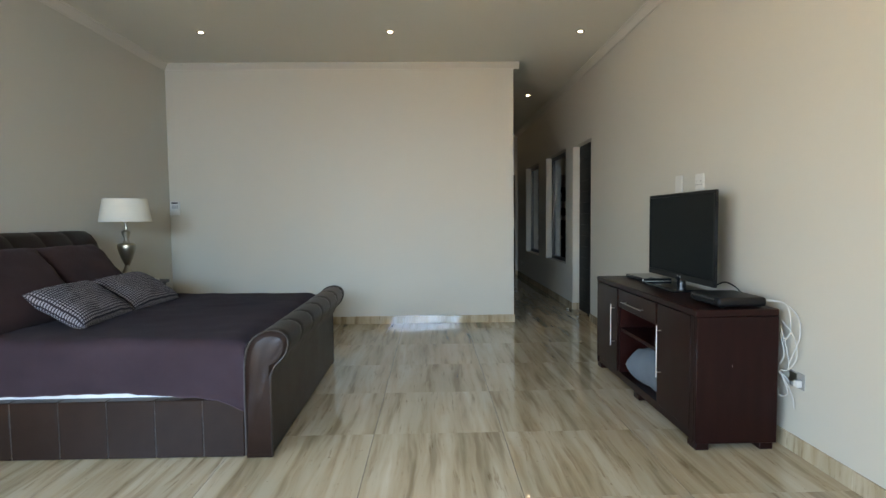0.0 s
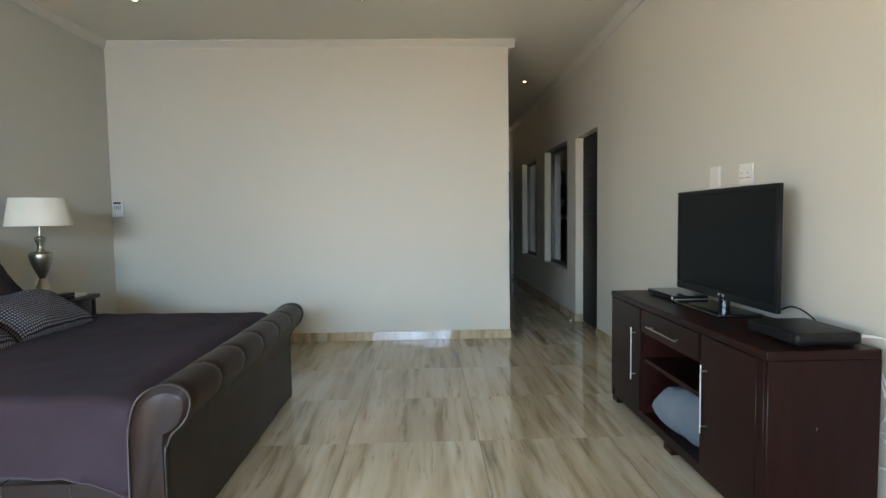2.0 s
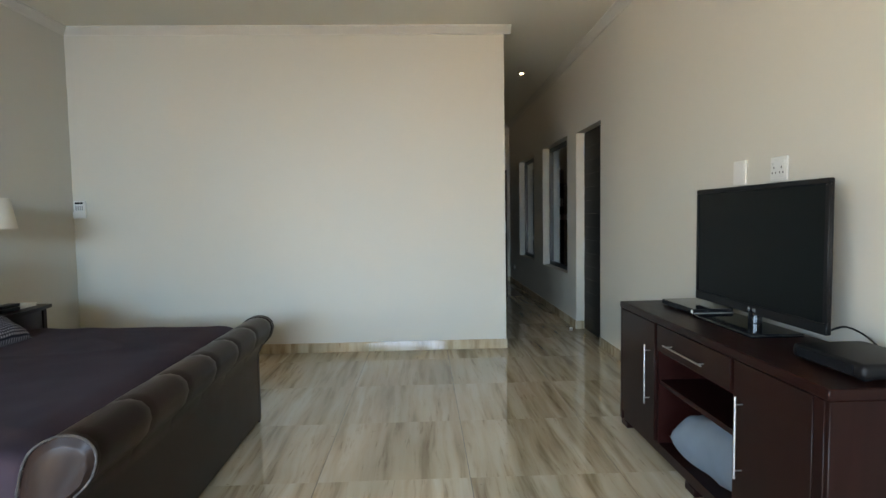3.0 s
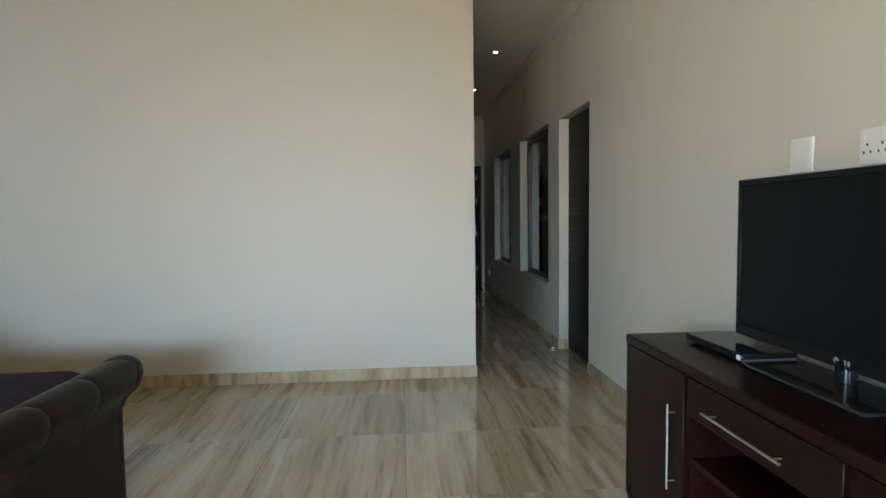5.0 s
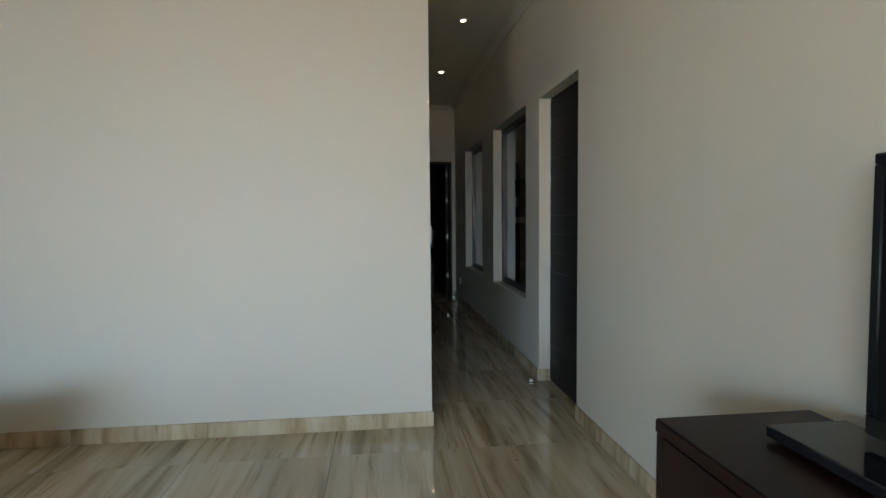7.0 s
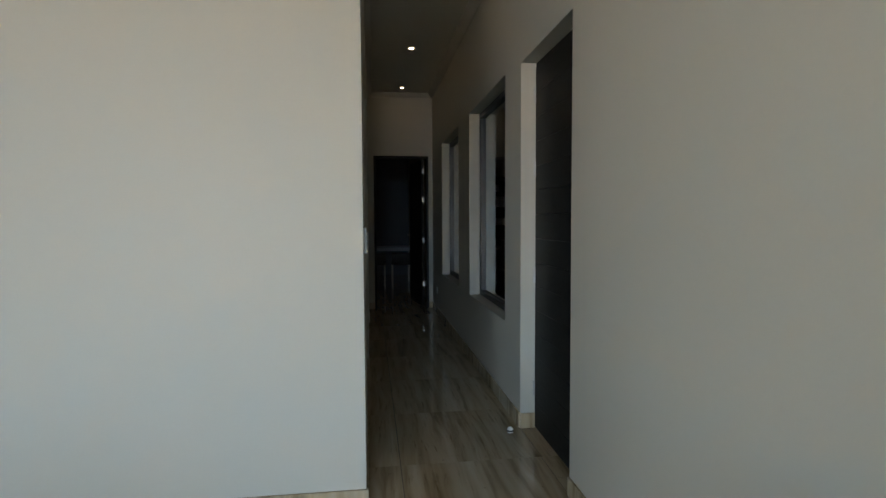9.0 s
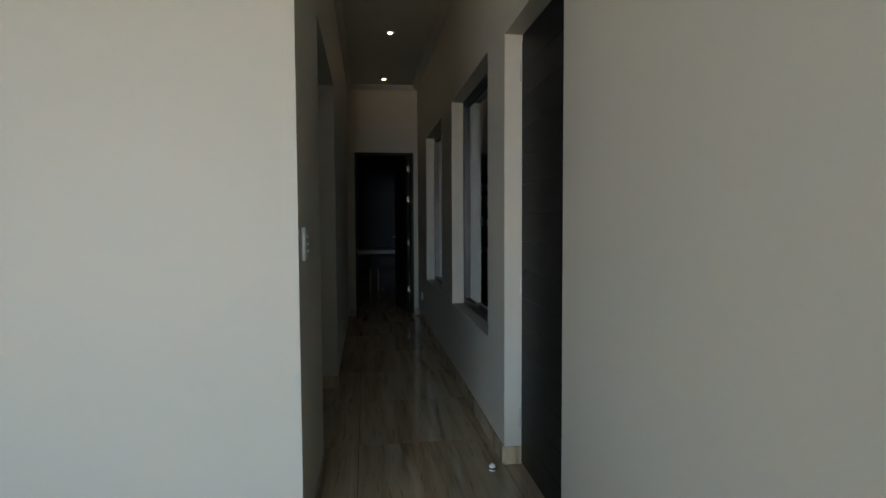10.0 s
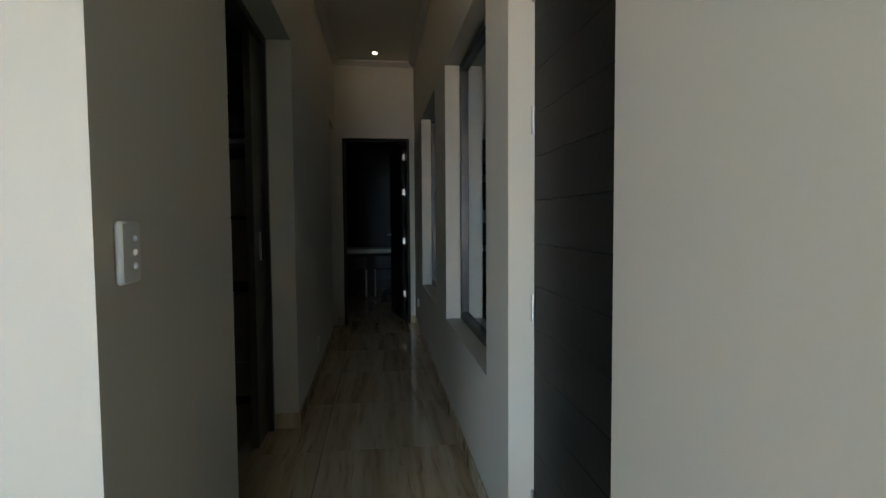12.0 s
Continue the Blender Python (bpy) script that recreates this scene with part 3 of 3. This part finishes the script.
part("scratch", boxes((1.600, 1.6018, U0 - 0.0008, U0 + 0.002, 0.432, 0.446)), GREY, unit, "short pale scratch")
for y in (U0 + 0.05, 3.40, U1 - 0.05):
    for x in (UX0 + 0.04, UX1 - 0.05):
        part("foot", boxes((x - 0.035, x + 0.035, y - 0.045, y + 0.045, 0.0, 0.038), bevel=0.004), DARK_WOOD, unit)

blanket = pillow("blanket", (0.54, 0.35, 0.27), pose(1.60, 3.325, 0.215, 0, 6, 95), BLANKET, "grey blue fleece blanket stuffed in the cabinet niche", "blanket", 9)
blanket["group"] = ""

tv = thing("television", (1.71, 3.46, UZ), "black flat screen television on a glossy stand", "television")
TX, TY0, TY1, TZ0, TZ1 = 1.728, 3.008, 3.953, 0.782, 1.356
part("housing", boxes((TX, TX + 0.014, TY0, TY1, TZ0, TZ1), bevel=0.004), BLACK, tv)
bz = 0.022
part("bezel", boxes((TX - 0.008, TX + 0.004, TY0, TY1, TZ1 - bz, TZ1), (TX - 0.008, TX + 0.004, TY0, TY0 + bz, TZ0 + 0.042, TZ1 - bz),
                    (TX - 0.008, TX + 0.004, TY1 - bz, TY1, TZ0 + 0.042, TZ1 - bz), (TX - 0.008, TX + 0.004, TY0, TY1, TZ0, TZ0 + 0.042), bevel=0.003), BLACK, tv)
part("screen", boxes((TX - 0.003, TX + 0.002, TY0 + bz, TY1 - bz, TZ0 + 0.042, TZ1 - bz)), SCREEN, tv, "switched-off dark screen")
bm = lathe([(0.009, 0), (0.009, 0.002)], (0, 0, 0), 18)
bmesh.ops.transform(bm, verts=bm.verts, matrix=pose(TX - 0.008, 3.475, TZ0 + 0.021, 0, -90, 0))
part("badge", bm, GREY, tv, "small grey badge")
for y in (3.443, 3.430):
    part("badge_bar", boxes((TX - 0.010, TX - 0.008, y - 0.003, y + 0.003, TZ0 + 0.014, TZ0 + 0.028)), GREY, tv)
part("rear_bulge", boxes((TX + 0.014, TX + 0.065, TY0 + 0.12, TY1 - 0.12, TZ0 + 0.05, TZ1 - 0.15), bevel=0.015), BLACK, tv)
part("neck", lathe([(0.034, 0.010), (0.028, 0.016), (0.028, 0.075)], (TX + 0.012, 3.46, UZ), 24), GLOSS_BLACK, tv)
part("stand_base", boxes((1.575, 1.80, 3.22, 3.70, UZ, UZ + 0.014), bevel=0.006), GLOSS_BLACK, tv)

dvd = thing("dvd_player", (1.59, 3.97, UZ), "slim black disc player on the cabinet", "disc player")
part("case", boxes((1.590, 1.79, 3.715, 4.07, UZ + 0.008, UZ + 0.034), bevel=0.003), GLOSS_BLACK, dvd)
part("trim_strip", boxes((1.592, 1.785, 3.713, 3.7155, UZ + 0.009, UZ + 0.016)), CHROME, dvd, "thin bright trim strip")
part("sticker", boxes((1.589, 1.5905, 3.722, 3.742, UZ + 0.012, UZ + 0.028)), PAPER, dvd, "small white sticker")
for y in (3.75, 4.03):
    for x in (1.62, 1.76):
        part("foot", boxes((x - 0.01, x + 0.01, y - 0.01, y + 0.01, UZ, UZ + 0.007)), BLACK, dvd)

dec = thing("decoder", (1.68, 2.82, UZ), "black satellite decoder box with rounded corners", "decoder")
part("case", boxes((1.545, 1.80, 2.63, 2.94, UZ + 0.006, UZ + 0.054), bevel=0.019), BLACK, dec)
part("front_panel", boxes((1.541, 1.546, 2.665, 2.905, UZ + 0.015, UZ + 0.045)), GLOSS_BLACK, dec)
for y in (2.665, 2.90):
    for x in (1.58, 1.77):
        part("foot", boxes((x - 0.012, x + 0.012, y - 0.012, y + 0.012, UZ, UZ + 0.007)), BLACK, dec)


card = thing("card", (1.70, 3.02, UZ), "small white paper card beside the decoder", "card")
part("sheet", boxes((1.66, 1.75, 2.97, 3.06, UZ, UZ + 0.003)), PAPER, card)
adapter = thing("power_adapter", (1.80, 2.985, UZ), "small black power adapter behind the decoder", "adapter")
part("body", boxes((1.775, 1.825, 2.955, 3.01, UZ, UZ + 0.03), bevel=0.006), BLACK, adapter)


# ---------- plates, switches, small fittings ----------
def wall_plate(name, y0, y1, z0, z1, x, side, label, category, sockets=0, switches=0):
    """A plate on a wall that faces -x (side -1) or +x (side 1)."""
    p = thing(name, (x, (y0 + y1) / 2, z0), label, category)
    deep = 0.015 if switches else 0.010
    a, b = sorted((x, x + side * deep))
    part("plate", boxes((a, b, y0, y1, z0, z1), bevel=0.0055 if switches else 0.003), WHITE_PLASTIC, p)
    a, b = sorted((x + side * 0.009, x + side * 0.013))
    if not switches:
        part("inset", boxes((a, b, y0 + 0.010, y1 - 0.010, z0 + 0.012, z1 - 0.012), bevel=0.002), WHITE_PLASTIC, p)
    ym, zm = (y0 + y1) / 2, (z0 + z1) / 2
    a, b = sorted((x + side * 0.0125, x + side * 0.0142))
    for i in range(sockets):
        yc = ym + (i - (sockets - 1) / 2) * 0.052
        for dy, dz in ((0, 0.006), (-0.012, -0.018), (0.012, -0.018)):
            part("socket_hole", boxes((a, b, yc + dy - 0.0026, yc + dy + 0.0026, zm + dz - 0.0042, zm + dz + 0.0042)), BLACK, p)
        if sockets > 1:
            r = sorted((x + side * 0.012, x + side * 0.018))
            part("rocker", boxes((r[0], r[1], yc - 0.008 + (i * 2 - 1) * 0.012, yc + 0.008 + (i * 2 - 1) * 0.012, zm + 0.020, zm + 0.030), bevel=0.002), WHITE_PLASTIC, p)
    a, b = sorted((x + side * 0.013, x + side * 0.022))
    for i in range(switches):
        zc = zm + (i - (switches - 1) / 2) * 0.025
        part("rocker", boxes((a, b, ym + 0.004, ym + 0.012, zc - 0.006, zc + 0.006), bevel=0.003), WHITE_PLASTIC, p)
    return p


wall_plate("blank_plate", 3.815, 3.925, 1.378, 1.500, XR, -1, "white blank wall plate above the television", "wall plate")
wall_plate("wall_socket", 3.502, 3.62, 1.378, 1.489, XR, -1, "white double wall socket above the television", "socket", sockets=2)
wall_plate("light_switch", 6.175, 6.255, 1.075, 1.190, XH, 1, "white light switch plate with three rockers", "light switch", switches=3)
wall_plate("wall_socket", 9.28, 9.37, 0.195, 0.30, XH, 1, "white wall socket low in the hall", "socket", sockets=1)
wall_plate("wall_socket", 10.81, 10.90, 0.27, 0.35, XR, -1, "white wall socket low in the hall", "socket", sockets=1)

box_low = thing("socket_box", (XR, 2.55, 0.33), "grey metal socket box with loose white plugs", "socket")
part("back_box", boxes((XR - 0.006, XR, 2.49, 2.60, 0.335, 0.415), bevel=0.002), GREY, box_low)
part("plug", boxes((XR - 0.035, XR - 0.006, 2.50, 2.53, 0.348, 0.382), bevel=0.004), CABLE, box_low, "white plug")
part("knockout", boxes((XR - 0.009, XR - 0.0055, 2.54, 2.595, 0.36, 0.41)), PEWTER, box_low)

RUNS = [((1.80, 2.700, 0.765), (1.86, 2.595, 0.76), (1.885, 2.485, 0.70), (1.885, 2.465, 0.60), (1.87, 2.535, 0.45)),
        ((1.80, 2.680, 0.76), (1.87, 2.575, 0.75), (1.875, 2.535, 0.62), (1.86, 2.595, 0.55)),
        ((1.87, 2.605, 0.66), (1.88, 2.515, 0.60), (1.885, 2.485, 0.50), (1.88, 2.555, 0.42), (1.88, 2.635, 0.40)),
        ((1.865, 2.615, 0.63), (1.875, 2.565, 0.52), (1.885, 2.565, 0.42), (1.865, 2.605, 0.41)),
        ((1.86, 2.610, 0.60), (1.87, 2.580, 0.50), (1.86, 2.605, 0.44)),
        ((1.865, 2.615, 0.40), (1.885, 2.535, 0.31), (1.89, 2.505, 0.23)),
        ((1.88, 2.550, 0.365), (1.86, 2.575, 0.39), (1.875, 2.545, 0.30), (1.86, 2.605, 0.28), (1.865, 2.635, 0.33))]
wires = thing("cables", (1.87, 2.53, 0.23), "tangle of thin white cables behind the cabinet", "cables")
for r in RUNS:
    part("cable", tube([(x, 2.64 + (y - 2.64) * 0.78, z) for x, y, z in r], 0.0024, 6, 8), CABLE, wires)
wire = thing("power_lead", (1.76, 2.98, UZ), "thin black power lead behind the television", "cable")
part("lead", tube([(1.745, 3.02, 0.80), (1.77, 2.98, 0.82), (1.80, 2.93, 0.80), (1.82, 2.88, 0.755), (1.80, 2.86, 0.735)], 0.004, 6, 8), BLACK, wire)

pad = thing("alarm_keypad", (-2.820, YF, 1.28), "white alarm keypad on the partition wall", "keypad")
part("housing", boxes((-2.860, -2.756, YF - 0.025, YF, 1.278, 1.43), bevel=0.006), WHITE_PLASTIC, pad)
part("display", boxes((-2.845, -2.775, YF - 0.027, YF - 0.024, 1.400, 1.418)), BLACK, pad)
for i in range(4):
    part("key", boxes((-2.840 + i * 0.018, -2.830 + i * 0.018, YF - 0.028, YF - 0.024, 1.345, 1.385)), GREY, pad)
part("flap", boxes((-2.862, -2.748, YF - 0.034, YF - 0.024, 1.272, 1.330), bevel=0.003), WHITE_PLASTIC, pad)

stop = thing("door_stop", (1.835, 6.83, 0), "small pale dome door stop on the floor", "door stop")
part("dome", lathe([(0.016, 0), (0.018, 0.012), (0.015, 0.024), (0.008, 0.031), (0.002, 0.033)], (1.835, 6.83, 0), 18), PAPER, stop)
part("buffer", lathe([(0.019, 0.008), (0.0195, 0.012), (0.019, 0.016)], (1.835, 6.83, 0), 18), BLACK, stop)

# downlights
LAMPS = [(-2.035, 5.073), (-0.285, 5.073), (1.50, 5.073), (1.48, 7.72), (1.48, 9.40), (1.48, 11.016)]
first = None
for x, y in LAMPS:
    if first is None:
        first = thing("downlight", (x, y, H), "small round recessed ceiling downlight, switched on", "downlight", "ceiling downlights")
        bm = lathe([(0.042, 0.0), (0.042, -0.004), (0.037, -0.006), (0.026, -0.003)], (x, y, H), 28)
        part("rim", bm, PEWTER, first, "grey metal rim")
        part("bulb", lathe([(0.019, -0.003), (0.019, -0.006), (0.014, -0.008)], (x, y, H), 24), BULB, first, "glowing warm lamp")
    else:
        copy_thing(first, Matrix.Translation((x, y, H)))

# ---------- doors and windows ----------
d1 = thing("door_1", (1.99, 6.5, 0), "closed dark timber door with horizontal grooves", "door", kind="structure")
n = 15
for i in range(n):
    z0, z1 = 0.006 + i * (DZ - 0.036) / n, 0.006 + (i + 1) * (DZ - 0.036) / n
    part("board", boxes((1.996, 2.036, D0 + 0.028, D1 - 0.003, z0 + 0.0004, z1 - 0.0004), bevel=0.0012), DOOR_DARK, d1)
part("door_frame", boxes((2.0, 2.07, D0, D0 + 0.026, 0, DZ - 0.028), (2.0, 2.07, D0, D1, DZ - 0.028, DZ), (2.038, 2.07, D1 - 0.012, D1, 0, DZ - 0.028)), DOOR_DARK, d1)
for z in (1.926, 1.507, 0.897, 0.236):
    part("hinge", tube([(1.991, D1 - 0.006, z - 0.045), (1.991, D1 - 0.006, z + 0.045)], 0.007, 10, smooth=False), CHROME, d1, "steel hinge")

for k, (y0, y1) in enumerate(W):
    w = thing("window_%d" % (k + 1), (2.03, (y0 + y1) / 2, WZ0), "charcoal aluminium window in the hall wall", "window", kind="structure")
    fx0, fx1, f = 2.0, 2.055, 0.045
    part("window_frame", boxes((fx0, fx1, y0, y1, WZ0, WZ0 + f), (fx0, fx1, y0, y1, WZ1 - f, WZ1), (fx0, fx1, y0, y0 + f, WZ0 + f, WZ1 - f),
                               (fx0, fx1, y1 - f, y1, WZ0 + f, WZ1 - f), bevel=0.003), ALU, w)
    pane = part("pane", boxes((2.024, 2.030, y0 + f - 0.004, y1 - f + 0.004, WZ0 + f - 0.004, WZ1 - f + 0.004)), GLASS, w)
    pane.visible_shadow = False



def turned(bm):
    """Swings the end door's leaf a little further than square."""
    c = Vector((E1 - 0.05, YE + 0.135, 0))
    bmesh.ops.rotate(bm, verts=bm.verts, cent=c, matrix=Matrix.Rotation(radians(9), 3, "Z"))
    return bm


# end door, swung open into the far room
d2 = thing("door_2", (E1 - 0.02, YE + 0.10, 0), "dark timber door standing open into the far room", "door", kind="structure")
part("door_frame", boxes((E0, E0 + 0.03, YE + 0.02, YE + 0.13, 0, EZ), (E1 - 0.03, E1, YE + 0.02, YE + 0.13, 0, EZ), (E0 + 0.03, E1 - 0.03, YE + 0.02, YE + 0.13, EZ - 0.03, EZ)), DOOR_DARK, d2)
leaf = part("leaf", turned(boxes((E1 - 0.09, E1 - 0.05, YE + 0.135, YE + 0.85, 0.006, EZ - 0.035), bevel=0.003)), DOOR_DARK, d2)
for z in (1.91, 1.51, 0.94, 0.32):
    part("hinge", boxes((E1 - 0.075, E1 - 0.045, YE + 0.130, YE + 0.134, z - 0.035, z + 0.035)), CHROME, leaf, "steel hinge")
part("lever", turned(tube([(E1 - 0.09, YE + 0.79, 1.0), (E1 - 0.14, YE + 0.79, 1.0), (E1 - 0.14, YE + 0.68, 1.0)], 0.008, 8, smooth=False)), CHROME, leaf, "steel lever handle")

# wardrobe with its sliding door
ward = thing("wardrobe_door", (0.86, 7.6, 0), "dark framed sliding wardrobe door, half open", "door", kind="structure")
part("door_frame", boxes((0.80, 0.89, LO1 - 0.035, LO1, 0, LOZ), (0.80, 0.89, LO0, LO0 + 0.035, 0, LOZ), (0.80, 0.89, LO0 + 0.035, LO1 - 0.035, LOZ - 0.04, LOZ)), WENGE, ward)
leaf = part("leaf", boxes((0.83, 0.865, 8.00, LO1 - 0.036, 0.012, LOZ - 0.042), bevel=0.003), WENGE, ward)
part("handle", boxes((0.865, 0.873, 8.118, 8.130, 0.98, 1.13)), CHROME, leaf, "slim steel pull")
shelves = thing("wardrobe_unit", (0.3, 8.9, 0), "dark open wardrobe shelves above grey drawers", "wardrobe")
for x in (-0.19, 0.29, 0.75):
    part("side", boxes((x, x + 0.02, 8.70, 9.14, 0, 2.4)), WENGE, shelves)
for x0, x1 in ((-0.17, 0.29), (0.31, 0.75)):
    for z in (0.74, 1.20, 1.62, 1.95, 2.38):
        part("shelf", boxes((x0, x1, 8.705, 9.14, z, z + 0.02)), WENGE, shelves)
    for z in (0.07, 0.29, 0.51):
        part("drawer_front", boxes((x0 + 0.003, x1 - 0.003, 8.695, 8.713, z + 0.002, z + 0.217), bevel=0.002), OLIVE, shelves, "olive grey drawer front")
    part("plinth", boxes((x0, x1, 8.74, 8.76, 0, 0.07)), BLACK, shelves)
folded = thing("folded_clothes", (0.55, 8.9, 1.64), "small stack of folded pale clothes on a shelf", "clothes")
for k in range(3):
    part("garment", boxes((0.42, 0.68, 8.72, 9.0, 1.64 + k * 0.035, 1.673 + k * 0.035), bevel=0.012), (BLANKET, BASE_CLOTH, DUVET)[k], folded)

# side room seen through the hall windows: dark shelf unit with pale boxes
rack = thing("bookcase", (2.9, 11.75, 0), "dark bookcase with a few pale boxes in the side room", "bookcase")
for x in (2.25, 3.55):
    part("side", boxes((x, x + 0.03, 11.55, 11.98, 0, 1.85)), DOOR_DARK, rack)
for z in (0.05, 0.45, 0.9, 1.12, 1.38, 1.6, 1.82):
    part("shelf", boxes((2.28, 3.55, 11.56, 11.97, z, z + 0.025)), DOOR_DARK, rack)
part("back_panel", boxes((2.28, 3.55, 11.965, 11.98, 0.05, 1.82)), DOOR_DARK, rack)
for x, w_, z, h_ in ((2.50, 0.16, 0.925, 0.12), (2.74, 0.10, 1.145, 0.15), (2.60, 0.12, 1.405, 0.12), (2.90, 0.20, 1.145, 0.10), (2.86, 0.14, 1.405, 0.16), (2.72, 0.2, 1.625, 0.11), (3.2, 0.2, 0.925, 0.15)):
    tagged(part("box", boxes((x, x + w_, 11.60, 11.85, z, z + h_), bevel=0.004), PAPER), "pale cardboard box on the dark bookcase", "box", "boxes on the bookcase")

# far room
table = thing("table", (1.3, 14.3, 0), "grey topped table with steel legs in the dim room", "table")
part("tabletop", boxes((0.55, 1.88, 13.9, 14.7, 0.655, 0.72), bevel=0.006), PALE_TOP, table)
for x in (0.62, 1.80):
    for y in (13.96, 14.64):
        part("leg", tube([(x, y, 0), (x, y, 0.655)], 0.018, 10, smooth=False), CHROME, table)


def dining_chair(x, y):
    ch = thing("chair", (x, y, 0), "black upholstered chair with thin steel legs", "chair", "chairs at the far table")
    part("seat", boxes((x - 0.20, x + 0.20, y - 0.20, y + 0.22, 0.42, 0.47), bevel=0.015), BLACK, ch)
    part("backrest", boxes((x - 0.20, x + 0.20, y - 0.24, y - 0.20, 0.47, 0.64), bevel=0.012), BLACK, ch)
    for dx in (-0.18, 0.18):
        for dy in (-0.20, 0.19):
            part("leg", tube([(x + dx, y + dy, 0), (x + dx, y + dy, 0.43)], 0.010, 8, smooth=False), CHROME, ch)
    return ch


chair = dining_chair(1.12, 13.75)
copy_thing(chair, Matrix.Translation((1.62, 13.80, 0)))

# ---------- glazed doors behind the camera ----------
gl = thing("glazed_door", (-0.31, YB - 0.1, 0), "wide glazed sliding door with a charcoal frame", "glazed door", kind="structure")
gy0, gy1 = YB - 0.14, YB - 0.08
part("frame", boxes((G0, G1, gy0, gy1, 0, 0.05), (G0, G1, gy0, gy1, GZ - 0.05, GZ), (G0, G0 + 0.05, gy0, gy1, 0.05, GZ - 0.05), (G1 - 0.05, G1, gy0, gy1, 0.05, GZ - 0.05)), ALU, gl)

gl = thing("glazed_door", (XL - 0.1, -1.55, 0), "wide glazed sliding door with a charcoal frame", "glazed door", kind="structure")
gx0, gx1 = XL - 0.16, XL - 0.10
part("frame", boxes((gx0, gx1, V0, V1, 0, 0.05), (gx0, gx1, V0, V1, GZ - 0.05, GZ), (gx0, gx1, V0, V0 + 0.05, 0.05, GZ - 0.05), (gx0, gx1, V1 - 0.05, V1, 0.05, GZ - 0.05)), ALU, gl)

# ---------- skirting and floor tiles, piece by piece ----------
SK = 0.088


def cut_spans(a, b, origin):
    """Splits a run at the tile joints."""
    cuts = [a] + [origin + k * TILE_W for k in range(-12, 24) if a + 0.02 < origin + k * TILE_W < b - 0.02] + [b]
    return list(zip(cuts, cuts[1:]))


skirt = thing("baseboard", (0, 0, 0), "cut porcelain tile skirting along the walls", "baseboard", kind="structure")
TX0, TY0_ = 0.467, 2.885
for a, b in cut_spans(XL, XH + 0.010, TX0):
    part("skirting_tile", boxes((a + 0.0008, b - 0.0008, YF - 0.010, YF, 0, SK), bevel=0.0015), SKIRT_X, skirt)
for x0, x1, runs in ((XL, XL + 0.010, [(YB, V0), (V1, YF - 0.012)]), (XR - 0.010, XR, [(YB, D0), (D1, YE - 0.012)]),
                     (XH, XH + 0.010, [(YF + 0.001, LO0), (LO1, LP0)])):
    for r in runs:
        for a, b in cut_spans(r[0], r[1], TY0_):
            part("skirting_tile", boxes((x0, x1, a + 0.0008, b - 0.0008, 0, SK), bevel=0.0015), SKIRT_X, skirt)
for x0, x1, y0, y1 in ((XR, XR + 0.085, D1 - 0.010, D1 - 0.0005), (XH - 0.14, XH, LO1 - 0.010, LO1 - 0.0005), (XH, E0, YE - 0.010, YE), (E1, XR - 0.012, YE - 0.010, YE)):
    part("skirting_tile", boxes((x0, x1, y0, y1, 0, SK), bevel=0.0015), SKIRT_X, skirt)

wx, wy = TILE_W / 2 - 0.0017, TILE_W / 2 - 0.00015
tile_mesh = bpy.data.meshes.new("tile")
tile_mesh.from_pydata([(sx * (wx - k), sy * (wy - k), z) for k, z in ((0, -0.008), (0, -0.0003), (0.00006, 0.0)) for sx, sy in ((-1, -1), (1, -1), (1, 1), (-1, 1))],
                      [], [(0, 1, 5, 4), (1, 2, 6, 5), (2, 3, 7, 6), (3, 0, 4, 7), (4, 5, 9, 8), (5, 6, 10, 9), (6, 7, 11, 10), (7, 4, 8, 11), (8, 9, 10, 11)])
tile_mesh.materials.append(TILE)
floor_ob = bpy.data.objects["floor"]
for i in range(-5, 3):
    for j in range(-11, 19):
        x, y = TX0 + (i + 0.5) * TILE_W, TY0_ + (j + 0.5) * TILE_W
        if y > YF + 0.4 and (x < -0.6 or x > 2.35):
            continue
        if y < YB - 0.1:
            continue
        t = new("tile", tile_mesh)
        t.parent = floor_ob
        t.location = (x, y, 0.0)
